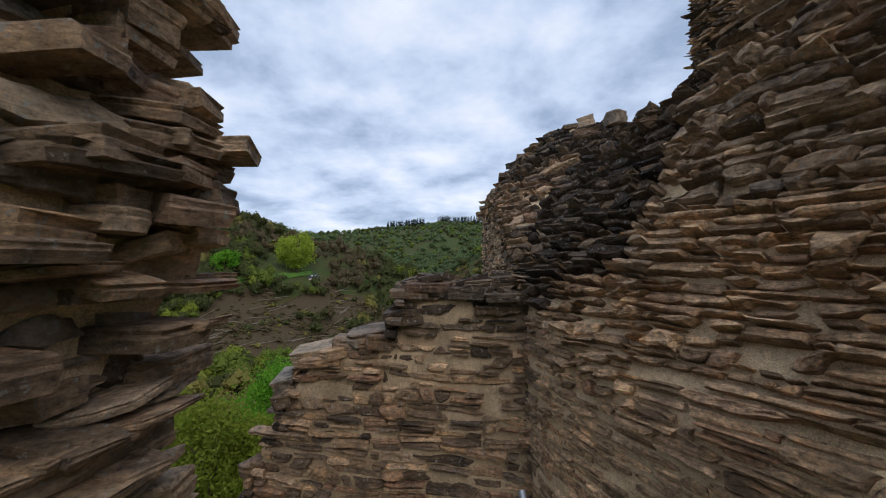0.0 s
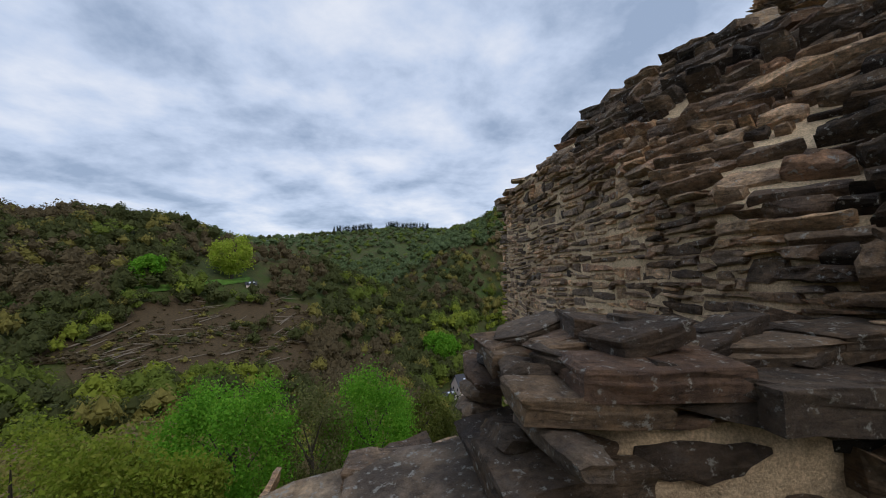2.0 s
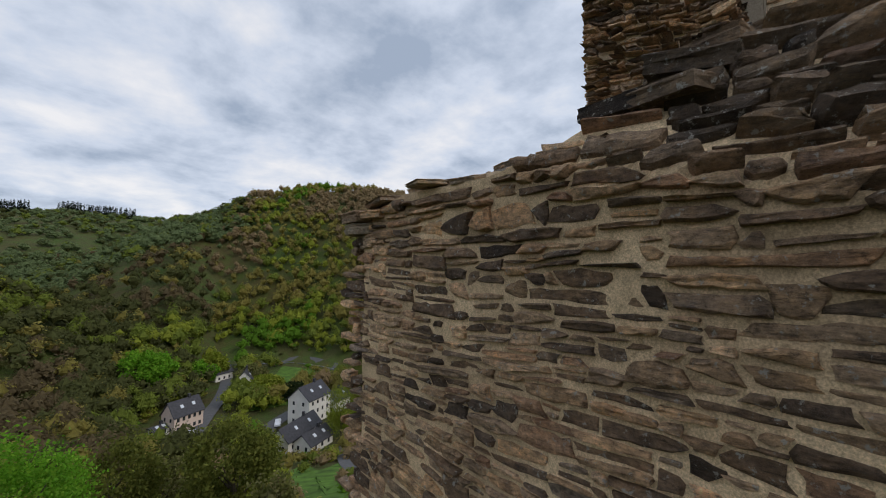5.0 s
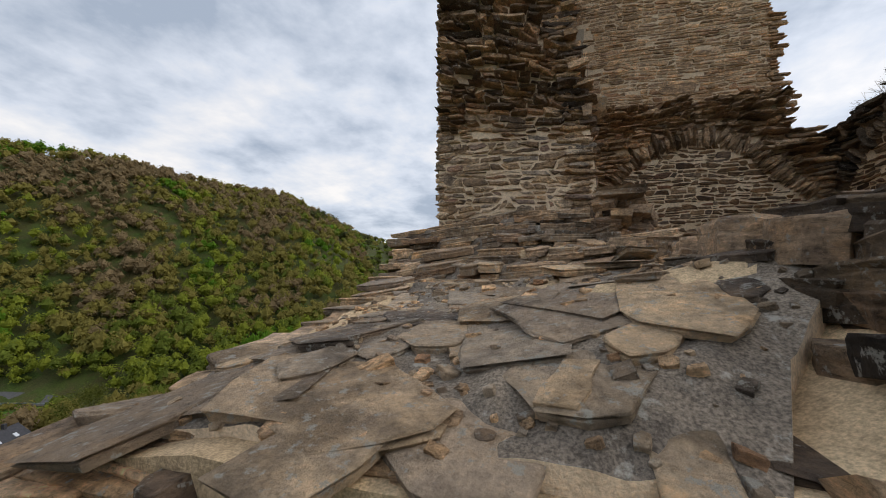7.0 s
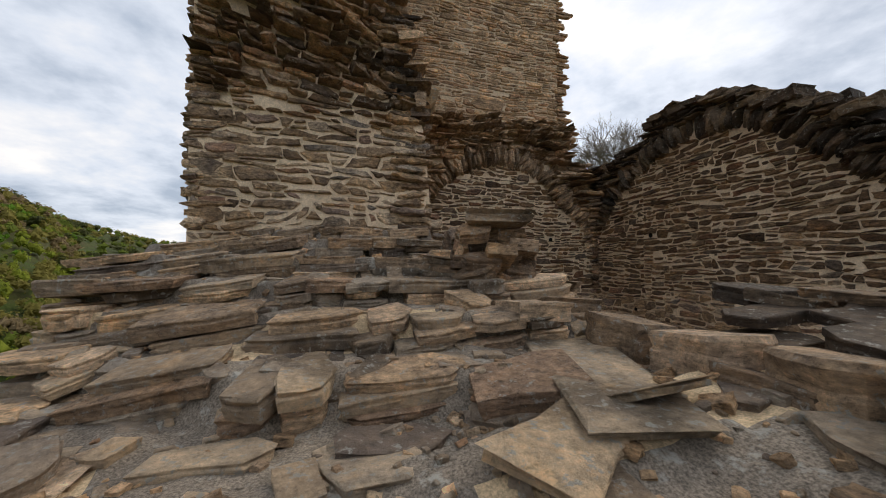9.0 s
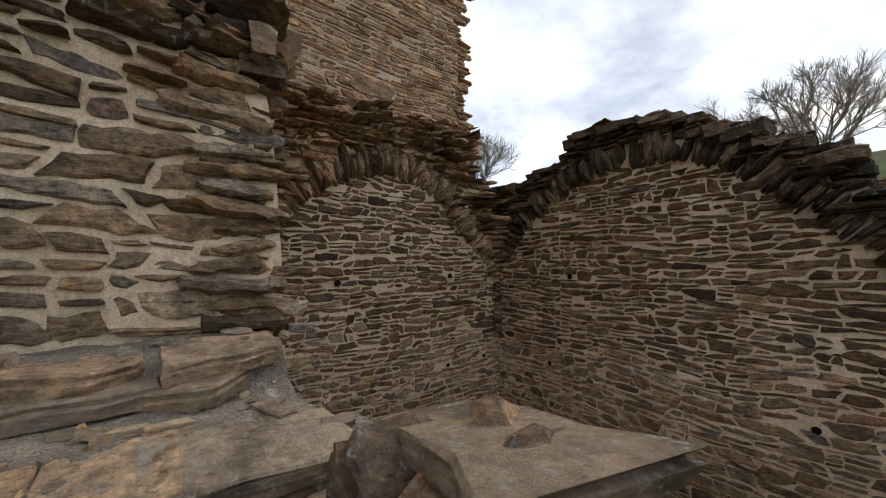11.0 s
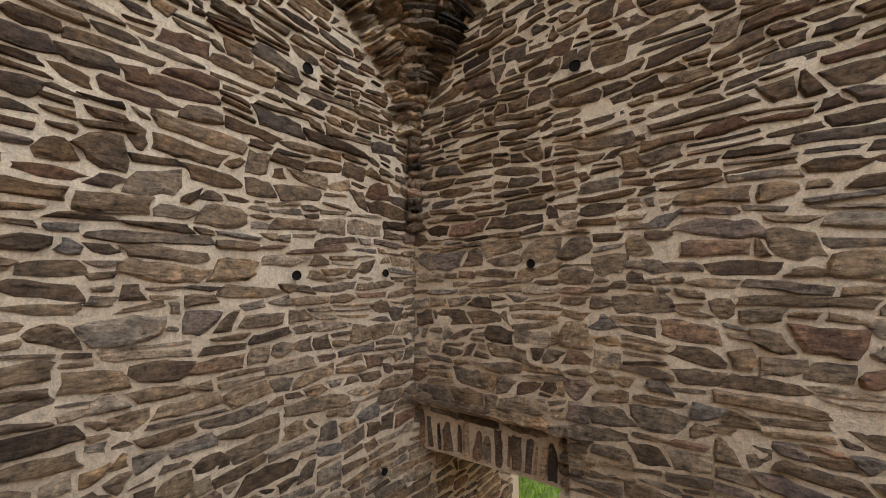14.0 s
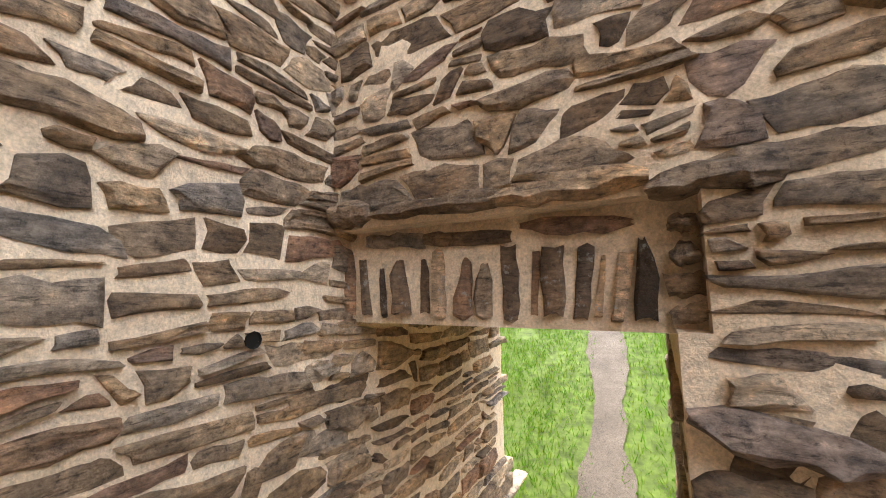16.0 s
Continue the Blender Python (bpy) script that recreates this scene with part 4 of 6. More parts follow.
set_stones(wall_north, [frame_of((3.72, 6.13, 3.85), (1, -0.35, 0), (0.02, 0, 1), (0, 1, 0), 0.52, 0.03, 0.36, 0.05)], "tops", (3.6, 6.2, 3.7), name="slab")
# ---- tower: torn west stub, smooth inner face above the room ----
TOWER_TOP = 13.0


def stub_face(u, z):
    y = -u
    return (4.84 + 0.10 * max(0.0, min(1.0, (z - 4.6) / 0.6)) * max(0.0, (7.4 - y)) + 0.04 * noise.noise(Vector((y * 1.6, z * 1.6, 9))), y, z)


def stub_core(u, z):
    """The mortar behind the torn stones, washed out above the faced foot."""
    x, y, z = stub_face(u, z)
    return (x + 0.015 * max(0.0, min(1.0, (z - 4.8) / 0.3)), y, z)


STUB_S = curve([(3.5, 6.15), (4.6, 6.22), (5.0, 6.26), (5.4, 6.32), (5.8, 6.42), (6.6, 6.5), (7.5, 6.46), (13, 6.5)])
verts, faces = [], []
grid_block(verts, faces, lambda u, v: stub_core(-(7.99 + (STUB_S(3.4 + v * (TOWER_TOP - 3.4)) - 7.99) * u), 3.4 + v * (TOWER_TOP - 3.4)), steps(0, 1, 26), steps(0, 1, 90), (4.6, 0, 0), 0.02)
tower = mesh_object("wall_tower_stub", verts, faces, MORTAR, None, "torn stub of the ruined slate tower, ragged stones jutting", "tower", "structure")


def stub_proud(u, z):
    rag = max(0.0, min(1.0, (z - 4.75) / 0.4))
    return uni(0.006, 0.03) + rag * uni(0.0, 0.13)


stub = courses(stub_face, -8.0, -6.1, 3.75, 9.6, (0.10, 0.34), (0.035, 0.085), stub_proud, gap=(0.012, 0.034), bare=0.03, keep=lambda u, z, a, b: -u - a * 0.7 > STUB_S(z) - (0.14 if z < 4.6 else 0.05) and -u < 7.99, joints=(-7.98, -6.24), deep=0.12, tilt=0.24, dip=lambda u, z: -0.24 * (u + 7.1) * max(0.0, min(1.0, (z - 4.6) / 0.6)))
for z in np.arange(4.12, 9.4, 0.075):
    for k in range(2):
        stub.append(frame_of((5.0 + 0.3 * k + uni(-0.05, 0.05), 7.99, float(z) + uni(-0.01, 0.01)), (1, 0, 0), (0, 1, uni(-0.2, 0.2)), (0, 0, 1), uni(0.18, 0.36), uni(0.0, 0.06), uni(0.05, 0.08), 0.1))
stub += courses(lambda u, z: (u, STUB_S(z) + 0.01, z), 4.95, 6.78, 4.0, 9.4, (0.12, 0.4), (0.05, 0.10), lambda u, z: uni(0.01, 0.05) + (uni(0.0, 0.1) if z > 4.6 else 0.0), gap=(0.006, 0.024), deep=0.1, tilt=0.08)
for z in np.arange(3.95, 9.5, 0.072):
    length = uni(0.16, 0.4)
    stub.append(frame_of((min(4.88, stub_face(-6.3, float(z))[0]) + (0.0 if z < 4.6 else 0.02), STUB_S(float(z)) + uni(0.1, 0.2), float(z)), (0, -1, 0), (-1, 0, 0), (0, 0, 1), uni(0.2, 0.4), uni(0.02, 0.09), uni(0.055, 0.08), 0.1, uni(-0.06, 0.06)))
    stub.append(frame_of((4.86, 8.03 - length / 2 + uni(-0.02, 0.02), float(z)), (0, -1, 0), (-1, 0, 0), (0, 0, 1), length, uni(0.01, 0.05), uni(0.055, 0.08), 0.1, uni(-0.06, 0.06)))
set_stones(tower, [m for m in stub if m.translation.z < 4.85], "clean", (4.85, 7.0, 4.6), 150, "facing_stone")
set_stones(tower, [m for m in stub if m.translation.z >= 4.85], "dark", (4.85, 7.0, 4.9), 299)
odd = [frame_of((5.3, 6.2, 5.28), (1, 0.3, 0), (-0.5, -0.6, 0.1), (0, 0, 1), 0.36, 0.2, 0.24, 0.15)]
set_stones(tower, odd, "tops", (5, 6, 5), name="grey_block")


def high_face(u, z):
    return (6.76, -u, z)


verts, faces = [], []
grid_block(verts, faces, lambda u, v: high_face(u, 5.6 + v * (TOWER_TOP - 5.6)), steps(-6.7, -3.66, 30), steps(0, 1, 60), (3.8, 0, 0), 0.01)
high = mesh_object("wall_tower", verts, faces, MORTAR, None, "flat inner face of the tower in small pale coursed slate", "tower", "structure")
top_stones = courses(high_face, -6.6, -3.62, 5.72, 9.6, (0.09, 0.30), (0.032, 0.066), (0.004, 0.02), gap=(0.008, 0.02),
                     keep=lambda u, z, a, b: not (6.12 < -u < 6.62 and 6.2 < z < 7.25) and not (4.58 < -u < 5.08 and 5.93 < z < 6.1))
for z in np.arange(5.7, 9.5, 0.06):
    top_stones.append(frame_of((6.92, 3.665, float(z)), (-1, 0, 0), (0, -1, 0), (0, 0, 1), uni(0.25, 0.4), uni(0.0, 0.07), 0.05, 0.1))
set_stones(high, top_stones, "pale", (6.76, 4.8, 6.6), 299)
for name_, y0, y1, z0, z1 in (("plaster_patch", 6.14, 6.6, 6.25, 7.2), ("lintel_stone", 4.58, 5.08, 5.94, 6.09)):
    bm = bmesh.new()
    pts = []
    for i in range(13):
        a = 2 * math.pi * i / 13
        cx, cz = max(-1, min(1, 1.35 * math.cos(a))), max(-1, min(1, 1.35 * math.sin(a)))
        pts.append(((y0 + y1) / 2 + cx * (y1 - y0) / 2 * uni(0.88, 1.05), (z0 + z1) / 2 + cz * (z1 - z0) / 2 * uni(0.92, 1.04)))
    fr, bk = [bm.verts.new((6.738, y, z)) for y, z in pts], [bm.verts.new((6.80, y, z)) for y, z in pts]
    bm.faces.new(fr)
    for i in range(13):
        bm.faces.new((fr[i], bk[i], bk[(i + 1) % 13], fr[(i + 1) % 13]))
    part(name_, bm, PLASTER if name_[0] == "p" else STONES["pale"][0], high)

# ---- room: east wall with a blind wall arch, torn vault above it ----
ARCH_E = [(5.80, 4.36), (5.67, 4.56), (5.49, 4.74), (5.19, 4.97), (4.80, 5.08), (4.38, 5.07), (4.04, 4.90), (3.64, 4.48), (3.34, 4.20), (3.2, 3.9)]
ARCH_S = [(6.42, 4.25), (6.18, 4.59), (5.93, 4.76), (5.60, 4.95), (5.26, 5.06), (4.93, 5.10), (4.5, 5.03), (4.23, 4.91), (4.07, 4.79), (3.85, 4.60), (3.5, 4.25), (3.2, 3.8), (3.0, 3.3)]
S_TOP = [(6.9, 5.28), (6.16, 5.17), (5.90, 5.30), (5.68, 5.42), (5.57, 5.57), (5.28, 5.62), (4.83, 5.58), (4.5, 5.51), (4.28, 5.35), (4.1, 5.27), (3.9, 5.16), (3.68, 5.02), (3.46, 4.74), (3.29, 4.56), (2.6, 4.1), (1.9, 3.5)]
under_e, under_s, top_s = curve(ARCH_E), curve(ARCH_S), curve(S_TOP)


EAST_TOP = curve([(3.05, 5.4), (3.45, 5.5), (3.62, 5.95), (6.3, 5.95)])


def east_face(u, z):
    return (6.68, -u, z)


def south_face(u, z):
    return (-u, 3.05, z)


E_HOLES = [(3.895, 3.03, 0.035), (3.33, 3.06, 0.035), (3.87, 4.05, 0.045), (5.22, 4.0, 0.05), (3.33, 1.98, 0.032)]
S_HOLES = [(5.87, 3.085, 0.036), (5.598, 4.05, 0.045), (3.74, 3.075, 0.04), (3.36, 3.08, 0.04)]


def ring_mesh(bm, centre, out, radius, depth):
    """A shallow round disc with a lip, set on the wall face where a blind socket would be."""
    out = Vector(out)
    side = out.cross(Vector((0, 0, 1)))
    rings = [[bm.verts.new(Vector(centre) + out * d + (side * math.cos(a) + Vector((0, 0, 1)) * math.sin(a)) * radius * k) for a in steps(0, 2 * math.pi, 12)[:-1]] for d, k in ((0.004, 0.66), (0.001, 0.62), (-depth, 0.6))]
    for a, b in zip(rings, rings[1:]):
        for i in range(12):
            bm.faces.new((a[i], a[(i + 1) % 12], b[(i + 1) % 12], b[i]))
    bm.faces.new(rings[-1])


# near-black colour in place of the shade inside a deep hole
HOLE_SHADE = plain("painted_hole_shade", (0.012, 0.010, 0.008), 1.0)


def clear(holes, a, z, ra, rb):
    return all(abs(a - hx) > ra * 0.5 + r * 0.2 or abs(z - hz) > rb * 0.6 + r * 0.2 for hx, hz, r in holes)


verts, faces = [], []
grid_block(verts, faces, lambda u, v: east_face(u, -0.3 + v * EAST_TOP(-u)), steps(-6.3, -3.05, 40), steps(0, 1, 70), (3.2, 0, 0), 0.008, 9)
grid_block(verts, faces, lambda u, v: east_face(u, -0.3 + v * 2.6), steps(-3.05, -1.67, 18), steps(0, 1, 34), (3.2, 0, 0), 0.008, 9)
wall_east = mesh_object("wall_east", verts, faces, MORTAR, None, "room wall of coursed slate in sandy mortar under a torn wall arch", "wall", "structure")
room_e = courses(east_face, -6.3, -3.07, 1.0, 5.2, (0.075, 0.27), (0.036, 0.080), (0.004, 0.022), gap=(0.008, 0.026), bare=0.006, wave=0.035, tilt=0.22, split=0.25,
                 keep=lambda u, z, a, b: z < (under_e(-u) if -u < 5.8 else 4.35) + 0.02 and clear(E_HOLES, -u, z, a, b))
passage = courses(east_face, -3.05, -1.85, 0.0, 2.3, (0.10, 0.34), (0.04, 0.08), (0.006, 0.03), gap=(0.014, 0.035))


def vault_proud(u, z):
    y = -u
    over = z - (under_e(y) if y < 5.8 else 4.35)
    return uni(0.01, 0.06) + max(0.0, min(1.0, over / 0.7)) * uni(0.0, 0.22 if y < 5.0 else 0.10)


torn_e = courses(east_face, -6.25, -3.3, 4.2, 5.78, (0.10, 0.36), (0.035, 0.075), vault_proud, gap=(0.004, 0.02), deep=0.1, tilt=0.1,
                 keep=lambda u, z, a, b: z - b > (under_e(-u) + 0.20 if -u < 5.85 else 4.4) and z < 5.78 and (-u > 3.55 or z < 5.25))
for y in np.arange(3.45, 6.2, 0.07):
    torn_e.append(frame_of((6.62, float(y), 5.62 + uni(-0.06, 0.08)), (0, -1, 0), (-1, 0, uni(-0.1, 0.3)), (0, 0, 1), uni(0.12, 0.3), uni(0.02, 0.2), uni(0.04, 0.08), 0.1, uni(-0.15, 0.15)))


def arch_ring(points, face, normal, long_, proud, sign):
    """Voussoirs set on edge along an arch: thin slates, radial."""
    out, along = [], []
    for (a, za), (b, zb) in zip(points, points[1:]):
        n = max(1, int(math.hypot(a - b, za - zb) / 0.062))
        along += [(a + (b - a) * i / n, za + (zb - za) * i / n, b - a, zb - za) for i in range(n)]
    for a, z, da, dz in along:
        d = math.hypot(da, dz)
        t = (-sign * da / d, dz / d)
        p, q_ = Vector(face(-a, z)), Vector(face(-a - da / d * 0.1, z + dz / d * 0.1))
        tangent = (q_ - p).normalized()
        radial = tangent.cross(Vector(normal))
        if radial.z < 0:
            radial = -radial
        size = long_ * uni(0.75, 1.25)
        out.append(frame_of(p + radial * (size * 0.5 + uni(-0.01, 0.03)), tangent, normal, radial, uni(0.045, 0.075), uni(*proud), size, 0.1, uni(-0.1, 0.1)))
    return out


aged = [m for m in room_e if m.translation.z > 3.15 + 0.6 * noise.noise(m.translation * 1.6) + 0.5 * RNG.random()]
set_stones(wall_east, [m for m in room_e if m not in aged], "clean", (6.68, 4.0, 3.0), 240)
set_stones(wall_east, aged, "umber", (6.68, 4.3, 4.0), 160, "aged_stone")
set_stones(wall_east, passage, "clean", (6.68, 2.6, 1.6), 100, "passage_stone")
set_stones(wall_east, [m for m in torn_e if m.translation.y < 5.2], "worn", (6.68, 4.5, 5.3), 160, "vault_stone")
set_stones(wall_east, [m for m in torn_e if m.translation.y >= 5.2], "pale", (6.68, 5.5, 5.3), 100, "vault_stone")
set_stones(wall_east, arch_ring(ARCH_E, east_face, (-1, 0, 0), 0.27, (0.05, 0.17), 1), "worn", (6.68, 4.5, 5), 290, "voussoir")

# ---- room: south wall with a low doorway in its corner ----
DOOR_X, DOOR_Z = 5.79, 1.97
verts, faces = [], []
SLOT = DOOR_X - 0.055
for x0, x1, nu, z0, z1, nv, back_ in ((2.32, SLOT, 44, -0.3, None, 70, 0.0), (SLOT, DOOR_X, 3, -0.3, 2.0, 30, 0.0), (SLOT, DOOR_X, 3, 2.0, 2.27, 6, 0.07), (SLOT, DOOR_X, 3, 2.27, None, 40, 0.0),
                                      (DOOR_X, 6.72, 12, DOOR_Z + 0.02, 2.27, 8, 0.075), (DOOR_X, 6.72, 12, 2.27, None, 50, 0.0)):
    grid_block(verts, faces, lambda u, v: (-u, 3.05 - back_, z0 + v * ((z1 if z1 else top_s(-u) - 0.08) - z0)), steps(-x1, -x0, nu), steps(0, 1, nv), (0, -1.38 + back_, 0), 0.011, 9)
wall_south = mesh_object("wall_south", verts, faces, MORTAR, None, "room wall of coursed slate in sandy mortar with an arched crest", "wall", "structure")
room_s = courses(south_face, -6.64, -2.35, 0.6, 5.2, (0.075, 0.27), (0.036, 0.080), (0.004, 0.022), gap=(0.007, 0.024), bare=0.012, joints=(-SLOT,), wave=0.035, tilt=0.22, split=0.25,
                 keep=lambda u, z, a, b: z < under_s(-u) + 0.02 and clear(S_HOLES, -u, z, a, b) and not (-u > SLOT and z - b < 2.30))
torn_s = courses(south_face, -6.66, -2.35, 3.4, 5.7, (0.12, 0.38), (0.035, 0.08), lambda u, z: uni(0.01, 0.05) + max(0.0, min(1.0, (z - under_s(-u)) / 0.4)) * uni(0.0, 0.12), gap=(0.004, 0.02), deep=0.1, tilt=0.08,
                 keep=lambda u, z, a, b: z - b > under_s(-u) + 0.2 and z + b * 0.5 < top_s(-u) - 0.05)
crest = []
for x in np.arange(2.42, 6.75, 0.085):
    for k in range(4):
        z = top_s(float(x)) - 0.07
        crest.append(frame_of((float(x) + uni(-0.05, 0.05), 3.0 - 0.3 * k + uni(-0.05, 0.08), z + uni(-0.05, 0.02)), (1, uni(-0.2, 0.2), -0.2 + uni(-0.3, 0.3)), (uni(-0.1, 0.1), uni(-0.1, 0.1), 1), (0, 1, 0), uni(0.14, 0.32), uni(0.015, 0.05), uni(0.16, 0.34), 0.05))
aged = [m for m in room_s if m.translation.z > 3.15 + 0.6 * noise.noise(m.translation * 1.6) + 0.5 * RNG.random()]
set_stones(wall_south, [m for m in room_s if m not in aged], "clean", (5.6, 3.05, 2.8), 240)
set_stones(wall_south, aged, "umber", (5.3, 3.05, 4.0), 160, "aged_stone")
# torn stones, crest and arch ring all take the darker tone
set_stones(wall_south, torn_s, "darker", (5.0, 3.05, 5.2), 200, "torn_stone")
set_stones(wall_south, crest, "darker", (5.0, 3.05, 5.3), 150, "coping_stone")
set_stones(wall_south, arch_ring(ARCH_S, south_face, (0, 1, 0), 0.24, (0.05, 0.15), -1), "darker", (5, 3.05, 5), 290, "voussoir")
# door head: upright slates, flat stones over them, jamb stones
head = []
upright = []
x = 5.82
while x < 6.66:
    wide, gap_ = uni(0.022, 0.062), uni(0.004, 0.030)
    fan = (x - 6.24) * 0.34 + uni(-0.10, 0.10)
    z0, z1 = 2.005 + uni(0.0, 0.015), 2.185 + uni(-0.03, 0.02)
    edge_ = lambda side: lambda t: x + side + fan * (z0 + (z1 - z0) * t - 2.0)  # noqa: E731
    slate = cut_stone(lambda u, v: (v, 2.975, u), edge_(0.0), edge_(wide), ((z0, z0), (z1, z1)), 0.006, uni(0.006, 0.028), 0.05, 0.02)
    if slate:
        upright.append(slate)
    x += wide + gap_
for x, z, a, h in ((6.50, 2.235, 0.22, 0.05), (6.26, 2.225, 0.26, 0.045), (5.98, 2.235, 0.26, 0.05), (6.60, 2.315, 0.14, 0.085), (6.33, 2.305, 0.36, 0.06), (5.98, 2.305, 0.32, 0.065), (5.72, 2.29, 0.2, 0.08)):
    head.append(frame_of((x, 3.05 if z > 2.28 else 2.985, z), (-1, 0, 0), (0, 1, 0), (0, 0, 1), a, uni(0.035, 0.06) if z > 2.28 else 0.012, h, 0.06, uni(-0.04, 0.04)))
for z in np.arange(0.05, 1.92, 0.105):
    long_ = uni(0.16, 0.34)
    head.append(frame_of((DOOR_X - long_ / 2, 3.047, float(z)), (-1, 0, 0), (0, 1, 0), (0, 0, 1), long_, uni(0.02, 0.07), uni(0.07, 0.1), 0.12, uni(-0.06, 0.06)))
    for k in range(4):
        head.append(frame_of((DOOR_X, 2.85 - 0.32 * k, float(z)), (0, -1, 0), (1, 0, 0), (0, 0, 1), uni(0.2, 0.32), uni(0.005, 0.03), uni(0.06, 0.09), 0.08))
for z in (2.03, 2.09, 2.15, 2.215):
    head.append(frame_of((SLOT + 0.03, 2.985, z), (-1, 0, 0), (0, 1, 0), (0, 0, 1), uni(0.05, 0.08), uni(0.01, 0.05), uni(0.035, 0.06), 0.06, uni(-0.3, 0.3)))
set_stones(wall_south, head, "clean", (6.2, 3.05, 2.1), name="door_stone")
set_stones(wall_south, upright, "dark", (6.2, 3.05, 2.1), name="lintel_stone")
for holes, wall, face, out in ((E_HOLES, wall_east, east_face, (-1, 0, 0)), (S_HOLES, wall_south, south_face, (0, 1, 0))):
    for a, z, r in holes:
        bm = bmesh.new()
        # the disc stands just proud of the mortar, no hole is cut
        ring_mesh(bm, Vector(face(-a, z)) + Vector(out) * 0.027, out, r, 0.004)
        part("putlog_hole", bm, HOLE_SHADE, wall)
# rib springer in the corner: stacked dark slates, spreading upwards
rib = holder("rib_springer", "broken vault rib of dark slates in the room corner", "vault rib", kind="structure")
stack = []
for z in np.arange(3.36, 4.75, 0.055):
    t = max(0.0, (float(z) - 3.95) / 0.8)
    for k in range(1 + int(3 * t)):
        w = 0.085 + 0.10 * t
        d = 0.015 + 0.15 * t
        stack.append(frame_of((6.64 - d * uni(0.5, 1.3), 3.09 + d * uni(0.5, 1.3), float(z) + uni(-0.01, 0.01)), (-1, -1, 0), (-1, 1, uni(-0.2, 0.2)), (0, 0, 1), w * uni(0.8, 1.3), uni(0.03, 0.07), uni(0.04, 0.07), 0.1, uni(-0.15, 0.15)))
set_stones(rib, stack, "dark", (6.6, 3.1, 3.6), name="rib_stone")

# floor of the room and the door passage, and a plain wall that closes the room on the west
floor = mesh_object("floor", [(2.4, 3.05, 0), (6.68, 3.05, 0), (6.68, 5.9, 0), (2.4, 5.9, 0), (5.79, 1.6, 0), (6.68, 1.6, 0), (5.79, 3.05, 0)], [(0, 6, 1, 2, 3), (4, 5, 1, 6)], EARTH, None, "pale earth floor, out of view, bouncing light up the walls", "floor", "structure")

# two thin ropes hanging down the room's east wall
for dx in (0.0, 0.035):
    bm = bmesh.new()
    pts = [(6.45, 6.16 - dx, 6.6), (6.48, 6.15 - dx, 5.6), (6.5, 6.14 - dx * 0.6, 5.2), (6.5, 6.13 - dx, 5.0)]
    rings = [[bm.verts.new((x + 0.004 * math.cos(a), y + 0.004 * math.sin(a), z)) for a in steps(0, 2 * math.pi, 6)[:-1]] for x, y, z in pts]
    for a, b in zip(rings, rings[1:]):
        for i in range(6):
            bm.faces.new((a[i], a[(i + 1) % 6], b[(i + 1) % 6], b[i]))
    me = bpy.data.meshes.new("hanging_rope")
    bm.to_mesh(me)
    me.materials.append(ROPE)
    tagged(new("hanging_rope", me), "thin brown rope hanging down the torn wall", "rope", "ropes on the wall")

# handrail end below the breach
rail = holder("handrail", "grey galvanised steel handrail end below the wall", "handrail", at=(0.74, 3.35, 0.3))
for name_, a, b, r in (("rail_tube", (0.0, 0.12, 0.42), (0.06, -0.55, -0.45), 0.022), ("post", (0.0, 0.10, 0.40), (0.0, 0.10, -4.2), 0.02)):
    bm = bmesh.new()
    d = Vector(b) - Vector(a)
    bmesh.ops.create_cone(bm, cap_ends=True, segments=14, radius1=r, radius2=r, depth=d.length, matrix=Matrix.Translation((Vector(a) + Vector(b)) / 2) @ d.to_track_quat("Z", "Y").to_matrix().to_4x4())
    part(name_, bm, METAL, rail)

# ---- ground: one sheet from the castle hill over the valley to the far ridges ----
ELEV = curve([(-180, 4.0), (-90, 5.0), (-60, 6.4), (-47, 6.3), (-41.7, 5.4), (-38.5, 6.4), (-30.6, 6.2), (-22.6, 4.0), (-12.8, 5.2), (-1.2, 6.3), (6.6, 6.1), (12.7, 7.3), (17, 10.2), (25, 11.8), (33, 11.8), (41, 10.3), (51, 9.6), (58, 5.7), (61, 5.0), (68, 4.0), (80, 4.0), (110, 4.5), (180, 4.0)])
FAR = curve([(-180, 700), (-60, 300), (-30, 270), (-23, 420), (-14, 900), (8, 900), (14, 520), (18, 430), (50, 430), (57, 620), (64, 900), (180, 800)])
DEEP = curve([(-180, -20), (-70, -26), (-30, -33), (-5, -42), (6, -46.5), (60, -46.5), (90, -35), (180, -5)])
BED = curve([(-180, 120), (-60, 95), (-20, 112), (5, 122), (12, 118), (20, 108), (60, 105), (180, 150)])
FLAT = curve([(-180, 150), (-60, 119), (-20, 140), (0, 150), (8, 172), (13, 235), (20, 228), (27, 204), (35, 175), (60, 150), (180, 190)])
HOME = (3.0, 4.0)


LEFT_EL = curve([(-60, 6.4), (-47, 6.3), (-41.7, 5.4), (-38.5, 6.4), (-30.6, 6.2), (-22.6, 4.0), (-17, 2.4), (-11, 0.4), (-6, -1.8), (0, -5.0), (3, -7.2), (8, -11.5), (14, -16), (60, -16)])
LEFT_FAR = curve([(-60, 300), (-30, 270), (-10, 262), (8, 235), (60, 235)])
RIGHT_EL = curve([(-60, -16), (-16, -12), (-10, -6), (-5, -2.2), (-1, 0.3), (2, 2.2), (6.6, 5.0), (12.7, 7.3), (17, 10.2), (25, 11.8), (33, 11.8), (41, 10.3), (51, 9.6), (60, 5)])
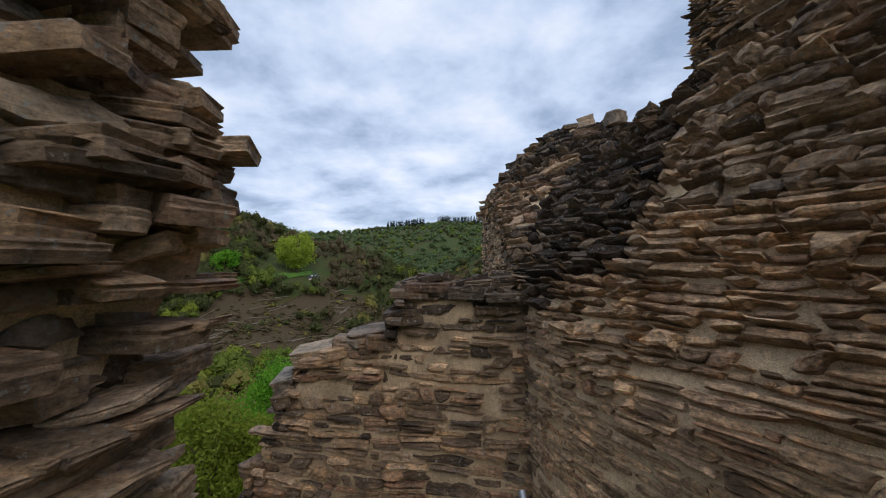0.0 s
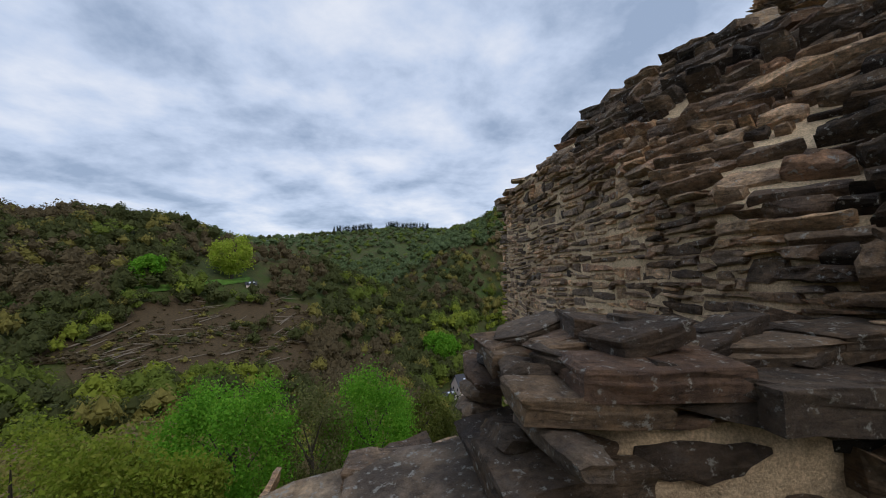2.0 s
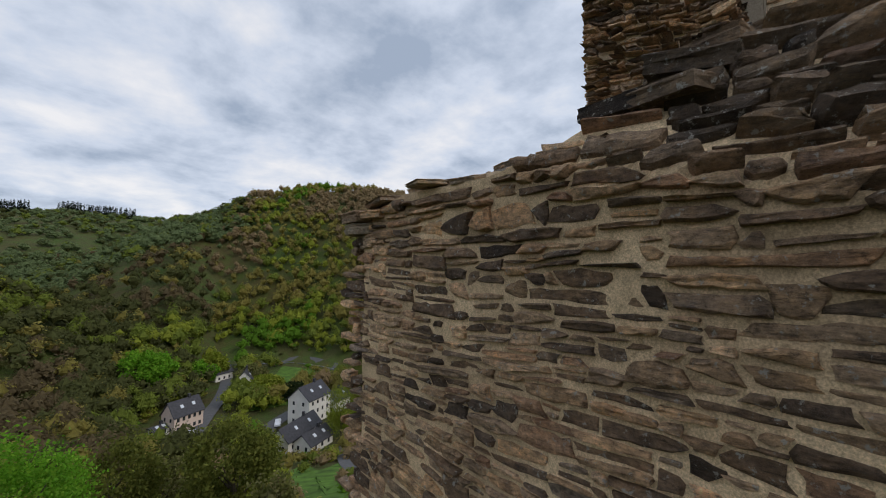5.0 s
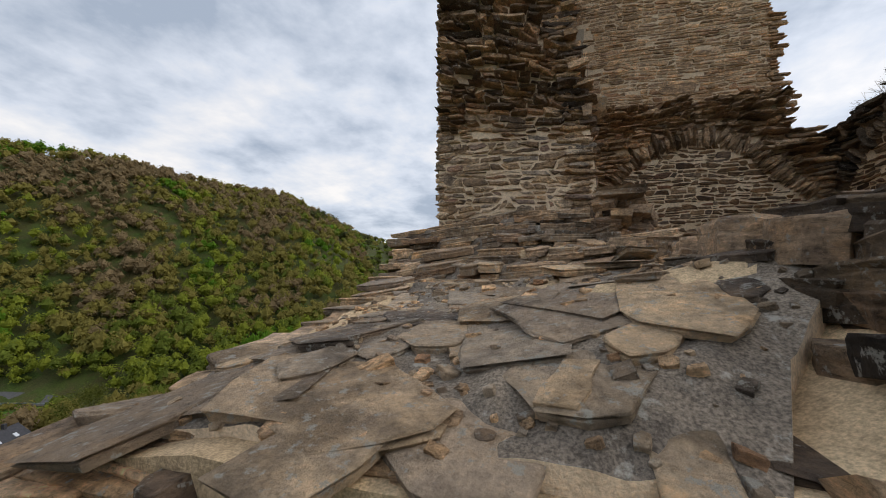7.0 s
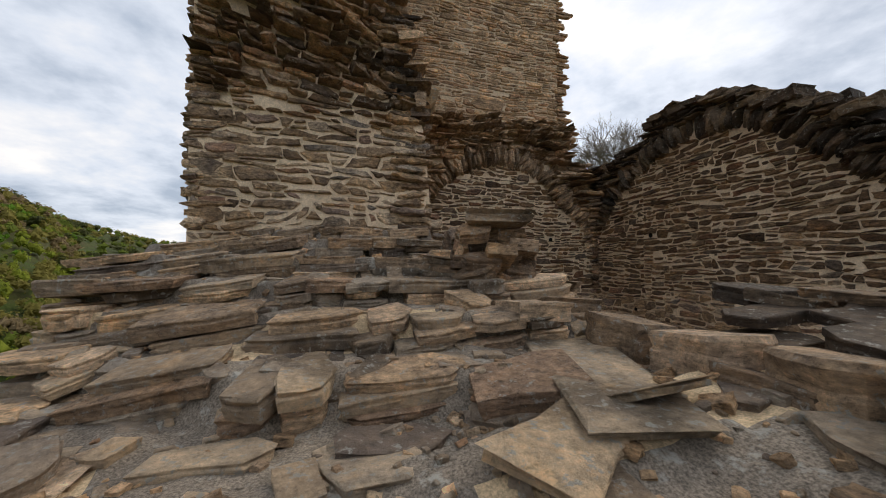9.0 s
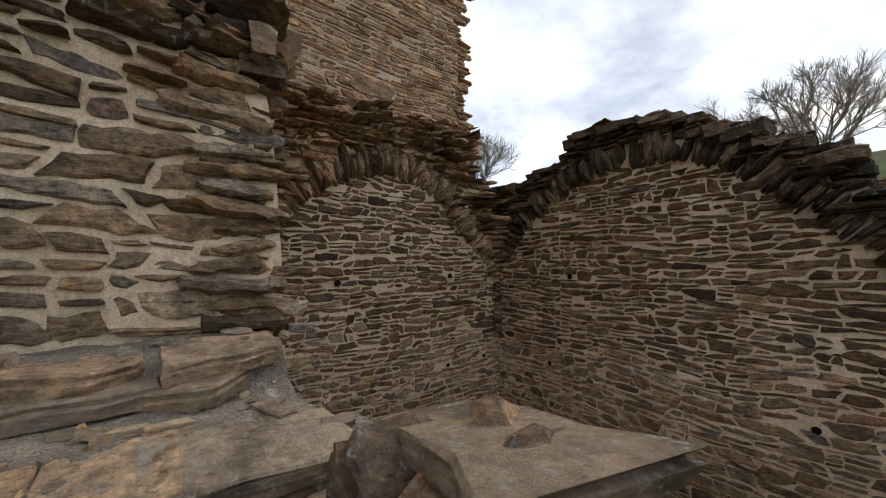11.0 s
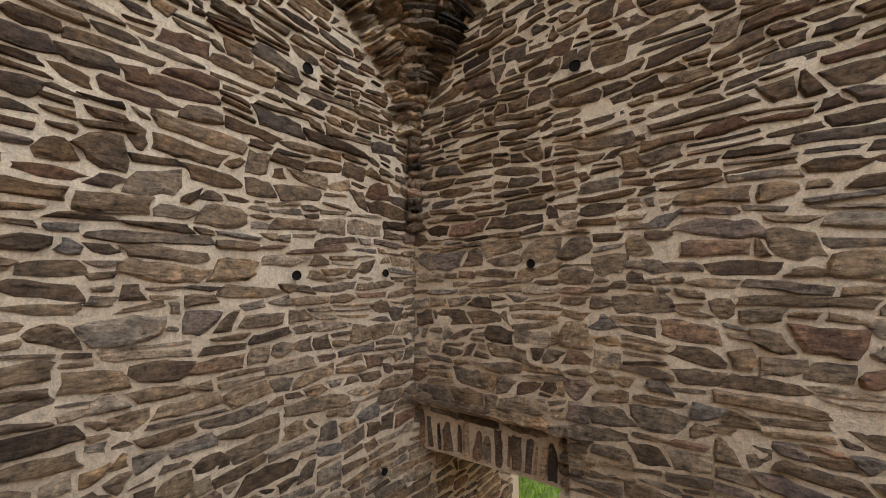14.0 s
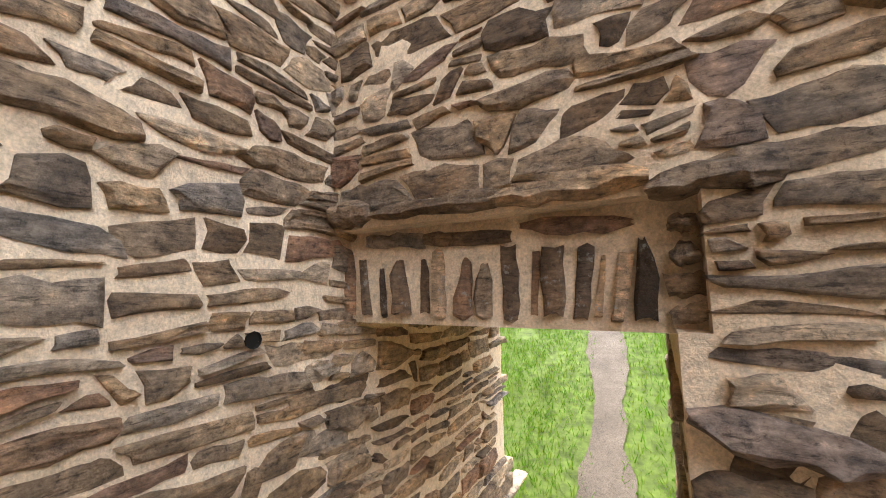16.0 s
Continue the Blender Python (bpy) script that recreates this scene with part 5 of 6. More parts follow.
RIGHT_FAR = curve([(-60, 470), (-5, 470), (14, 440), (18, 430), (60, 430)])


def slope_of(r, az, lo, foot, far, elev):
    """The height of one hill at this distance: up from its foot to the crest, then down behind."""
    crest = max(lo, 2.5 + far * math.tan(radians(elev)))
    if r <= foot:
        return lo
    if r > far:
        return max(lo, crest - (r - far) * 0.35 if far < 600 else crest - min(20.0, (r - far) * 0.05))
    t = (r - foot) / (far - foot)
    return lo + (crest - lo) * (t ** 0.85 * 0.55 + 0.45 * t * t * (3 - 2 * t))


def ground_height(x, y):
    dx, dy = x - HOME[0], y - HOME[1]
    r, az = math.hypot(dx, dy), math.degrees(math.atan2(dx, dy))
    rim = 4.5
    s = max(0.0, min(1.0, (abs(az - (-20)) - 80) / 35)) if az < 100 else 1.0
    near = -4.2 * (1 - s) - 0.25 * s
    lo, bed, far = DEEP(az), BED(az), FAR(az)
    if s >= 1.0:
        z = -0.1 + 0.33 * max(0.0, 1.2 - y) if r < 60 else 4.0
        z = min(z, 14.0) if r < 60 else min(0.33 * max(0.0, 1.2 - y), 14.0) + (r - 60) * 0.02
        z += 0.05 * noise.noise(Vector((x * 0.8, y * 0.8, 0)))
        return z
    if r < rim:
        z = near
    elif r < bed:
        t = (r - rim) / (bed - rim)
        z = near + (lo - near) * (t ** 0.75)
    elif r < FLAT(az):
        z = lo
    else:
        z = max(slope_of(r, az, lo, FLAT(az), far_, elev) for far_, elev in ((LEFT_FAR(az), LEFT_EL(az)), (RIGHT_FAR(az), RIGHT_EL(az)))) if -60 < az < 60 else lo
        z = max(z, slope_of(r, az, lo, FLAT(az) if not -25 < az < 14 else 330.0, far, ELEV(az)))
    hill = 5.0 * noise.noise(Vector((x * 0.011, y * 0.011, 5))) * min(1.0, r / 80) * (1.0 if r < far * 0.8 else 0.35)
    even = max(0.0, min(1.0, (az + 2) / 8)) * max(0.0, min(1.0, (50 - az) / 12)) * max(0.0, min(1.0, (r - 85) / 20)) * max(0.0, min(1.0, (FLAT(az) + 25 - r) / 25))
    hill *= 1 - even
    z += hill
    if s > 0:
        z = z * (1 - s) + (-0.2 + 0.3 * max(0.0, 1.2 - y)) * s
    return z


rings = [0.0, 2.0, 4.0, 5.0] + [5.0 * 1.052 ** k for k in range(1, 130)]
rings = [r for r in rings if r < 3200] + [3200.0]
spokes = 300
verts = [(HOME[0], HOME[1], -4.3)]
for r in rings[1:]:
    for k in range(spokes):
        a = 2 * math.pi * k / spokes
        x, y = HOME[0] + r * math.sin(a), HOME[1] + r * math.cos(a)
        verts.append((x, y, min(ground_height(x, y), -0.06 if r < 5.2 and (x > 0.9 and y > 1.6) else 1e9)))
faces = [(0, 1 + (k + 1) % spokes, 1 + k) for k in range(spokes)]
for i in range(len(rings) - 2):
    a, b = 1 + i * spokes, 1 + (i + 1) * spokes
    faces += [(a + k, a + (k + 1) % spokes, b + (k + 1) % spokes, b + k) for k in range(spokes)]
ground = mesh_object("ground", verts, faces, UNDERGROWTH, None, "wooded valley sides with brown and green undergrowth", "ground", "structure", smooth=True)


def at_angle(az, r):
    return HOME[0] + r * math.sin(radians(az)), HOME[1] + r * math.cos(radians(az))


def draped(name, outline_fn, nu, nv, lift, mat_, label, kind="structure", category="ground"):
    verts = []
    for i in range(nu + 1):
        for j in range(nv + 1):
            x, y = outline_fn(i / nu, j / nv)
            verts.append((x, y, ground_height(x, y) + lift))
    f = [(i * (nv + 1) + j, (i + 1) * (nv + 1) + j, (i + 1) * (nv + 1) + j + 1, i * (nv + 1) + j + 1) for i in range(nu) for j in range(nv)]
    return mesh_object(name, verts, f, mat_, None, label, category, kind, smooth=True)


def at_sight(az, el):
    """The place on the far slope that stands at this height angle over the castle."""
    r = FLAT(az)
    while r < FAR(az) and math.degrees(math.atan2(ground_height(*at_angle(az, r)) - 2.2, r)) < el:
        r += 1.5
    return r


def felled(u, v):
    n = noise.noise(Vector((u * 4, v * 3, 3))) + 0.5 * noise.noise(Vector((u * 9, v * 7, 3)))
    az = -41 + 29 * u + 5.0 * n
    return at_angle(az, at_sight(az, -13.5 + 10.0 * v * (1 - 0.25 * abs(u - 0.6)) + 4.0 * noise.noise(Vector((u * 4.5, v * 2, 11)))))


def ragged(u, v, az0, az1, r0, r1, seed, amount=1.0):
    """A patch in bearing and distance with a torn outline."""
    az, r = az0 + (az1 - az0) * u, r0 + (r1 - r0) * v
    n = noise.noise(Vector((u * 5, v * 4, seed))) + 0.6 * noise.noise(Vector((u * 13, v * 9, seed)))
    return at_angle(az + amount * (az1 - az0) * 0.10 * n, r + amount * (r1 - r0) * 0.22 * n)


def ribbon(name, line, width, lift, mat_, label):
    """A road along a line of places."""
    pts = []
    for (xa, ya), (xb, yb) in zip(line, line[1:]):
        pts += [(xa + (xb - xa) * k / 12, ya + (yb - ya) * k / 12) for k in range(12)]
    pts.append(line[-1])
    pts = [(sum(p[0] for p in pts[max(0, i - 6):i + 7]) / len(pts[max(0, i - 6):i + 7]), sum(p[1] for p in pts[max(0, i - 6):i + 7]) / len(pts[max(0, i - 6):i + 7])) for i in range(len(pts))]

    def place(u, v):
        k = min(len(pts) - 2, int(u * (len(pts) - 1)))
        f = u * (len(pts) - 1) - k
        (xa, ya), (xb, yb) = pts[k], pts[k + 1]
        d = math.hypot(xb - xa, yb - ya)
        s = (v - 0.5) * width
        return xa + (xb - xa) * f - (yb - ya) / d * s, ya + (yb - ya) * f + (xb - xa) / d * s

    return draped(name, place, len(pts) - 1, 2, lift, mat_, label, category="road"), pts


draped("clearing", felled, 44, 36, 0.45, CLEARING, "felled forest clearing with reddish brash")
draped("meadow", lambda u, v: (44 + 34 * v + 22 * u - 8 * u * v, 150 + 56 * v - 4 * u - 22 * u * v), 20, 24, 0.3, MEADOW, "bright green meadow in the valley bottom")
draped("hill_meadow", lambda u, v: at_angle(-46 + 25 * u, at_sight(-46 + 25 * u, -1.4 - 2.2 * (1 - u)) + 5 * v), 40, 3, 0.5, MEADOW, "narrow grass strip on the hillside")
draped("slope_grass", lambda u, v: ragged(u, v, 20, 36, 30, 92, 5, 0.6), 30, 24, 0.35, MEADOW, "grassy slope under the castle")
ribbon("road", [(60, 246), (51, 199), (42, 173), (35.5, 160), (29, 146), (24, 136)], 4.6, 0.35, ASPHALT, "grey asphalt village street")
ribbon("road", [(36, 118), (41, 126), (46, 132), (54, 138), (62, 142)], 5.0, 0.38, ASPHALT, "grey asphalt lane between the houses")
_, bend = ribbon("road", [(52, 240), (62, 224), (74, 219), (86, 211), (94, 190), (97, 170), (94, 150)], 6.0, 0.4, ASPHALT, "grey asphalt road curving along the wood")
ribbon("track", [(2, 96), (10, 101), (18, 104), (28, 110)], 3.2, 0.5, ASPHALT, "grey lane below the scrub")
ribbon("track", [(60, 108), (52, 97), (46, 85), (40, 70)], 4.0, 0.5, ASPHALT, "grey asphalt lane below the castle wall")
draped("car_park", lambda u, v: (16.5 + 14 * u, 132 + 12.5 * v), 16, 8, 0.42, ASPHALT, "grey asphalt yard beside the house", category="road")


def tube(bm, a, b, r0, r1, sides=5):
    a, b = Vector(a), Vector(b)
    t = (b - a).normalized()
    s = t.orthogonal().normalized()
    o = t.cross(s)
    ra = [bm.verts.new(a + (s * math.cos(k * 2 * math.pi / sides) + o * math.sin(k * 2 * math.pi / sides)) * r0) for k in range(sides)]
    rb = [bm.verts.new(b + (s * math.cos(k * 2 * math.pi / sides) + o * math.sin(k * 2 * math.pi / sides)) * r1) for k in range(sides)]
    for k in range(sides):
        bm.faces.new((ra[k], ra[(k + 1) % sides], rb[(k + 1) % sides], rb[k]))


# guard rail of the wood-side road
guard = holder("guard_rail", "grey steel guard rail beside the valley road", "guard rail")
bm = bmesh.new()
pts = [(x - 2.2, y - 2.6) for x, y in bend]
for (xa, ya), (xb, yb) in zip(pts, pts[1:]):
    tube(bm, (xa, ya, ground_height(xa, ya) + 1.0), (xb, yb, ground_height(xb, yb) + 1.0), 0.22, 0.22, 4)
part("rail", bm, METAL, guard)

# felled trunks on the clearing
logs = bmesh.new()
for k in range(85):
    u, v = uni(0.02, 0.98), uni(0.05, 0.95)
    x, y = felled(u, v)
    a, n = uni(-0.5, 0.5) + 0.9, uni(5, 15)
    x2, y2 = x + n * math.cos(a), y + n * math.sin(a)
    tube(logs, (x, y, ground_height(x, y) + 1.1), (x2, y2, ground_height(x2, y2) + 1.2), 0.2, 0.08, 4)
me = bpy.data.meshes.new("felled_trunks")
logs.to_mesh(me)
me.materials.append(LOGS)
tagged(new("felled_trunks", me), "bleached felled trunks lying over the clearing", "logs", kind="stuff")


# ---- woods: ragged crowns of many small leaf sprays, joined by tone ----
def crown_sprays(seed, sprays, spire=False):
    """A unit crown: lobes covered with small uneven sprays that face outward."""
    r = np.random.default_rng(seed)
    lobes = r.normal(size=(8, 3))
    lobes /= np.linalg.norm(lobes, axis=1)[:, None]
    lobes *= r.uniform(0.3, 0.62, 8)[:, None]
    lobes[:, 2] = np.abs(lobes[:, 2]) * 0.9 - 0.1
    size = r.uniform(0.34, 0.56, 8)
    k = r.integers(8, size=sprays)
    d = r.normal(size=(sprays, 3))
    d[:, 2] = np.abs(d[:, 2]) * 0.8 - 0.25
    d /= np.linalg.norm(d, axis=1)[:, None]
    c = lobes[k] + d * (size[k] * r.uniform(0.75, 1.12, sprays))[:, None]
    if spire:
        z = r.uniform(0, 1, sprays) ** 1.3
        a = r.uniform(0, 6.28, sprays)
        c = np.stack([np.cos(a) * (1 - z) * 0.55, np.sin(a) * (1 - z) * 0.55, z * 2.4 - 0.9], 1)
        d = c - np.stack([c[:, 0] * 0, c[:, 1] * 0, c[:, 2] - 0.4], 1)
        d /= np.linalg.norm(d, axis=1)[:, None] + 1e-6
    n = d * 0.9 + np.array([0, 0, 0.75]) + r.normal(size=(sprays, 3)) * 0.3
    n /= np.linalg.norm(n, axis=1)[:, None]
    a = np.cross(n, r.normal(size=(sprays, 3)))
    a /= np.linalg.norm(a, axis=1)[:, None]
    b = np.cross(n, a)
    s = ((1.75 if spire else 1.4) / math.sqrt(sprays)) * r.uniform(0.55, 1.35, sprays)[:, None]
    leaves = np.stack([c - a * s, c + a * s * r.uniform(0.4, 1.0, (sprays, 1)) - b * s * 0.8, c + b * s * r.uniform(0.7, 1.3, (sprays, 1))], 1).reshape(-1, 3)
    if spire:
        return leaves
    # the heart of the crown: one faceted lump for each lobe, under the leaves
    eight = np.array([(1, 0, 0), (0, 1, 0), (-1, 0, 0), (0, -1, 0), (0, 0, 1), (0, 0, -1)], float)
    tri = [(0, 1, 4), (1, 2, 4), (2, 3, 4), (3, 0, 4), (1, 0, 5), (2, 1, 5), (3, 2, 5), (0, 3, 5)]
    if sprays >= 200:
        lumps = [eight[list(t)] * size[q] * 0.72 + lobes[q] for q in range(8) for t in tri]
    else:
        lumps = [eight[list(t)] * 0.5 + np.array([0.25 * (q - 0.5), 0.2 * (0.5 - q), 0.05 + 0.15 * q]) for q in range(2) for t in tri]
    return np.concatenate([leaves] + lumps)


CROWNS = {n: [crown_sprays(40 + n + i, n) for i in range(6)] for n in (520, 220, 100, 80, 36)}
FIRS = [crown_sprays(900 + i, 60, True) for i in range(3)]
GREEN = {}


def plant(tone_, x, y, z, r, h, shapes):
    v = shapes[int(RNG.integers(len(shapes)))]
    a = uni(0, 6.28)
    c, s = math.cos(a), math.sin(a)
    GREEN.setdefault(tone_, []).append(np.stack([(v[:, 0] * c - v[:, 1] * s) * r + x, (v[:, 0] * s + v[:, 1] * c) * r + y, v[:, 2] * h + z], 1))


LONE = at_sight(-23.2, -1.0)


def open_ground(az, r, x, y):
    if abs(az + 22.5) < 4.0 and abs(r - LONE) < 16:
        return True
    if -41 < az < -11 and -14 < math.degrees(math.atan2(ground_height(x, y) - 2.2, r)) < -4.5 and r > FLAT(az) and az < -13 and noise.noise(Vector((x * 0.045, y * 0.045, 6))) > -0.25:
        return True
    if 13 < x < 36 and 126 < y < 165 or 38 < x < 76 and 98 < y < 146:
        return True
    if 48 < x < 88 and 152 < y < 208 and y > 152 + 0.3 * (x - 48) and y < 190 + 0.5 * (x - 48):
        return True
    return any((x - a) ** 2 + (y - b) ** 2 < 60 for a, b in bend[::4]) or abs(x - (33 + (y - 150) * 0.33)) < 5 and 130 < y < 245


for k in range(9900):
    az = uni(-52, 62) if k < 6800 else uni(6, 62) if k < 9300 else uni(-16, 6)
    far = FAR(az)
    r = math.sqrt(uni(104.0 ** 2, min(far * 1.05, 560) ** 2)) if k < 8000 else uni(110, 270)
    x, y = at_angle(az, r)
    if open_ground(az, r, x, y):
        continue
    up = max(0.0, min(1.0, (ground_height(x, y) + 45) / 110))
    patch = noise.noise(Vector((x * 0.02, y * 0.02, 9)))
    q_ = RNG.random() * 0.5 + 0.25 + 0.85 * patch
    if az > 12:
        kind = "bare" if q_ < 0.04 + 0.5 * up else "olive" if q_ < 0.40 + 0.45 * up else "mid" if q_ < 0.62 + 0.2 * up else "lime" if q_ < 0.95 else "bright"
    else:
        kind = "brown" if q_ < 0.34 else "olive" if q_ < 0.42 else "dark" if q_ < 0.78 else "mid" if q_ < 0.98 else "lime"
    # behind the near hills most crowns take the haze-paled tone
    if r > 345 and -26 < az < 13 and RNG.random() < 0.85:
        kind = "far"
    size = uni(1.9, 4.9)
    plant(kind, x, y, ground_height(x, y) + size * uni(0.7, 1.3), size, size * uni(1.0, 1.5), CROWNS[220 if r < 180 else 100 if r < 320 else 36])
for k in range(2600):
    az = uni(-26, 16) if RNG.random() < 0.65 else uni(54, 88)
    r = uni(360, FAR(az) * 1.03)
    x, y = at_angle(az, r)
    size = uni(4, 8)
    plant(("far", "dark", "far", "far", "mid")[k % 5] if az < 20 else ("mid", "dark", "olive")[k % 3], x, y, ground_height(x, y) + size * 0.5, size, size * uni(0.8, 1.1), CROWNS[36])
for k in range(300):
    az = uni(-9.5, -4) if k % 2 else uni(-2, 4.5)
    r = FAR(az) * uni(0.965, 1.0)
    x, y = at_angle(az, r)
    plant("fir", x, y, ground_height(x, y) + 6, uni(4, 6), uni(4.5, 10), FIRS)
for k in range(24):
    az, r = uni(-45, -28), uni(215, 262)
    x, y = at_angle(az, r)
    plant("fir", x, y, ground_height(x, y) + 3, uni(1.6, 2.4), uni(2.2, 3.4), FIRS)
# scrub on the near slope, thin brush over the clearing
for k in range(1000):
    az, r = uni(-52, 44), 13 + 95 * uni(0, 1) ** 0.8
    x, y = at_angle(az, r)
    if open_ground(az, r, x, y) or (20 < az < 36 and 30 < r < 92 and RNG.random() < 0.85):
        continue
    if r < 34 and (abs(az + 19) < 8 or abs(az + 1) < 6):
        continue
    size = uni(0.7, 1.4) + r * 0.016
    kind = ("olive", "lime", "mid", "bare", "olive", "bright")[int(RNG.integers(6 if r < 70 else 5))]
    plant(kind, x, y, ground_height(x, y) + size * 0.5, size, size * uni(0.8, 1.3), CROWNS[520 if r < 40 else 220 if r < 70 else 100])
for k in range(1500):
    x, y = felled(uni(0, 1), uni(0, 1))
    size = uni(0.4, 1.2) * (2.2 if RNG.random() < 0.1 else 1)
    plant(("brown", "brown", "brown", "dark", "brown", "olive")[k % 6], x, y, ground_height(x, y) + 0.4 + size * 0.3, size, size * 0.8, CROWNS[36])
# hedges and young trees between the houses
HOUSES = ((25, 150), (57, 129), (47, 116), (50, 109), (48, 202), (51, 176), (68, 132), (19, 148))
for k in range(760):
    x, y = uni(14, 100), uni(98, 225)
    if any((x - a) ** 2 + (y - b) ** 2 < 95 for a, b in HOUSES) or any((x - a) ** 2 + (y - b) ** 2 < 30 for a, b in bend) or abs(x - (33 + (y - 150) * 0.33)) < 4.5 or (14 < x < 32 and 128 < y < 146) or (50 < x < 84 and 158 < y < 206) or (34 < x < 64 and 114 < y < 146):
        continue
    size = uni(0.9, 2.6)
    plant(("mid", "lime", "olive", "dark", "bright")[k % 5], x, y, ground_height(x, y) + size * 0.6, size, size * uni(0.8, 1.3), CROWNS[80])
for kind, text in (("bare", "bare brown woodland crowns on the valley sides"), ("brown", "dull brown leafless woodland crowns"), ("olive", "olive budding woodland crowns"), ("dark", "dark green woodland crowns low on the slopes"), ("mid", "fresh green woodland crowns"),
                   ("far", "woodland on the far ridge, its green paled for haze"), ("lime", "yellow-green young crowns and scrub"), ("bright", "bright green scrub below the castle"), ("fir", "dark conifers along the far ridge")):
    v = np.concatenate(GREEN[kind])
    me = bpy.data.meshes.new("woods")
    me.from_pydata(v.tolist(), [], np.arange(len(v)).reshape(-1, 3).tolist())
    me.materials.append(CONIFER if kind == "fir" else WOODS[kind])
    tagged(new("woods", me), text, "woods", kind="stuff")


# ---- single trees and bushes in leaf ----
def leafy(name, x, y, z, r, h, leaves, leaf, size, mat_, label, category="tree", trunk=True):
    ob = holder(name, label, category, at=(x, y, z))
    if trunk:
        bm = bmesh.new()
        tube(bm, (0, 0, -0.5), (0, 0, h * 0.5), r * 0.07 + 0.05, r * 0.04 + 0.03, 7)
        for k in range(7):
            a = k * 0.9
            tube(bm, (0, 0, h * (0.25 + 0.05 * k)), (r * 0.6 * math.cos(a), r * 0.6 * math.sin(a), h * (0.5 + 0.06 * k)), r * 0.03 + 0.02, 0.02, 5)
        part("trunk", bm, BARK, ob)
    clumps = RNG.normal(size=(46, 3))
    clumps /= np.linalg.norm(clumps, axis=1)[:, None]
    clumps *= (RNG.uniform(0.45, 1.0, 46) ** 0.5)[:, None]
    clumps[:, 2] = np.abs(clumps[:, 2]) if not trunk else clumps[:, 2]
    pick = RNG.integers(46, size=leaves)
    jitter = RNG.normal(size=(leaves, 3)) * 0.15
    c = clumps[pick] + jitter
    c = c * np.array([r, r, h * (0.42 if trunk else 0.9)]) + np.array([0, 0, h * (0.6 if trunk else 0.05)])
    a, b = RNG.normal(size=(leaves, 3)), RNG.normal(size=(leaves, 3))
    a /= np.linalg.norm(a, axis=1)[:, None]
    b -= a * (a * b).sum(1)[:, None]
    b /= np.linalg.norm(b, axis=1)[:, None]
    s = size * RNG.uniform(0.6, 1.4, leaves)[:, None]
    quad = np.stack([c - a * s, c + b * s * 0.55, c + a * s, c - b * s * 0.55], 1).reshape(-1, 3)
    me = bpy.data.meshes.new("crown")
    me.from_pydata(quad.tolist(), [], np.arange(leaves * 4).reshape(-1, 4).tolist())
    me.materials.append(mat_)
    crown = new("crown", me)
    crown.parent = ob
    return ob


def on_ground(az, r):
    x, y = at_angle(az, r)
    return x, y, ground_height(x, y)


for az, r, w, h, n, m, lab in ((-22.0, 26, 3.7, 8.7, 18000, LEAF, "bright green leafy tree below the wall"), (-3.4, 30, 3.4, 9.9, 14000, LEAF, "bright green young tree below the wall"), (-42, 24, 2.8, 8.4, 8000, LEAF_YELLOW, "yellow-green tree on the slope"),
                               (-34.5, 20, 2.2, 6.4, 8000, LEAF_YELLOW, "yellow-green tree on the slope"), (-28.5, 20, 1.8, 6.0, 7000, LEAF_YELLOW, "yellow-green tree on the slope"), (-12, 27, 2.3, 8.4, 6000, LEAF_PALE, "brownish budding tree on the slope"), (-8, 40, 2.2, 9.0, 5000, LEAF_PALE, "thin budding tree on the slope"),
                               (15.5, 46, 4.0, 10.5, 9000, LEAF_OLIVE, "olive-green leafing tree above the village"), (20, 40, 2.2, 6.0, 5000, LEAF_PALE, "pale budding bush on the slope"), (4.0, 55, 4.0, 10.0, 8000, LEAF_OLIVE, "olive-green leafing tree above the lane"), (9, 60, 3.2, 7.5, 6000, LEAF_PALE, "pale leafing tree above the yard"),
                               (29, 120, 5, 14, 7000, LEAF_YELLOW, "yellow-green tree beside the castle wall"), (31, 150, 6, 15, 7000, LEAF_OLIVE, "leafing tree beside the castle wall")):
    x, y = -0.5 + r * math.sin(radians(az)), 4.0 + r * math.cos(radians(az))
    z = ground_height(x, y)
    leafy("bush" if "bush" in lab else "tree", x, y, z, w, h, int(n * 1.5) if r < 40 else n, None, 0.095 if r < 40 else 0.2, m, lab, "bush" if "bush" in lab else "tree", trunk="bush" not in lab)
for az, r, w, h, m, lab in ((-23.2, at_sight(-23.2, -1.0), 9.5, 20, LEAF_LIME, "lone yellow-green tree on the hillside"), (4.6, 182, 5.5, 13, LEAF, "round bright green tree at the wood's edge"), (6.4, 184, 5, 12, LEAF, "round bright green tree at the wood's edge"), (12.3, 205, 5.5, 11, LEAF_YELLOW, "yellow-green tree behind the houses"),
                            (16.6, 182, 5.0, 9, LEAF_PALE, "pale tree beside the houses"), (18.3, 160, 5.5, 9.5, LEAF_YELLOW, "yellow-green tree beside the houses"), (11.2, 198, 5, 10, LEAF, "green tree behind the house"), (21.5, 158, 3.2, 7, LEAF_DARK, "small dark green tree beside the meadow"), (-32, 196, 6, 11, LEAF, "green tree on the hillside")):
    x, y, z = on_ground(az, r)
    leafy("tree", x, y, z, w, h, 6000, None, 0.55, m, lab)


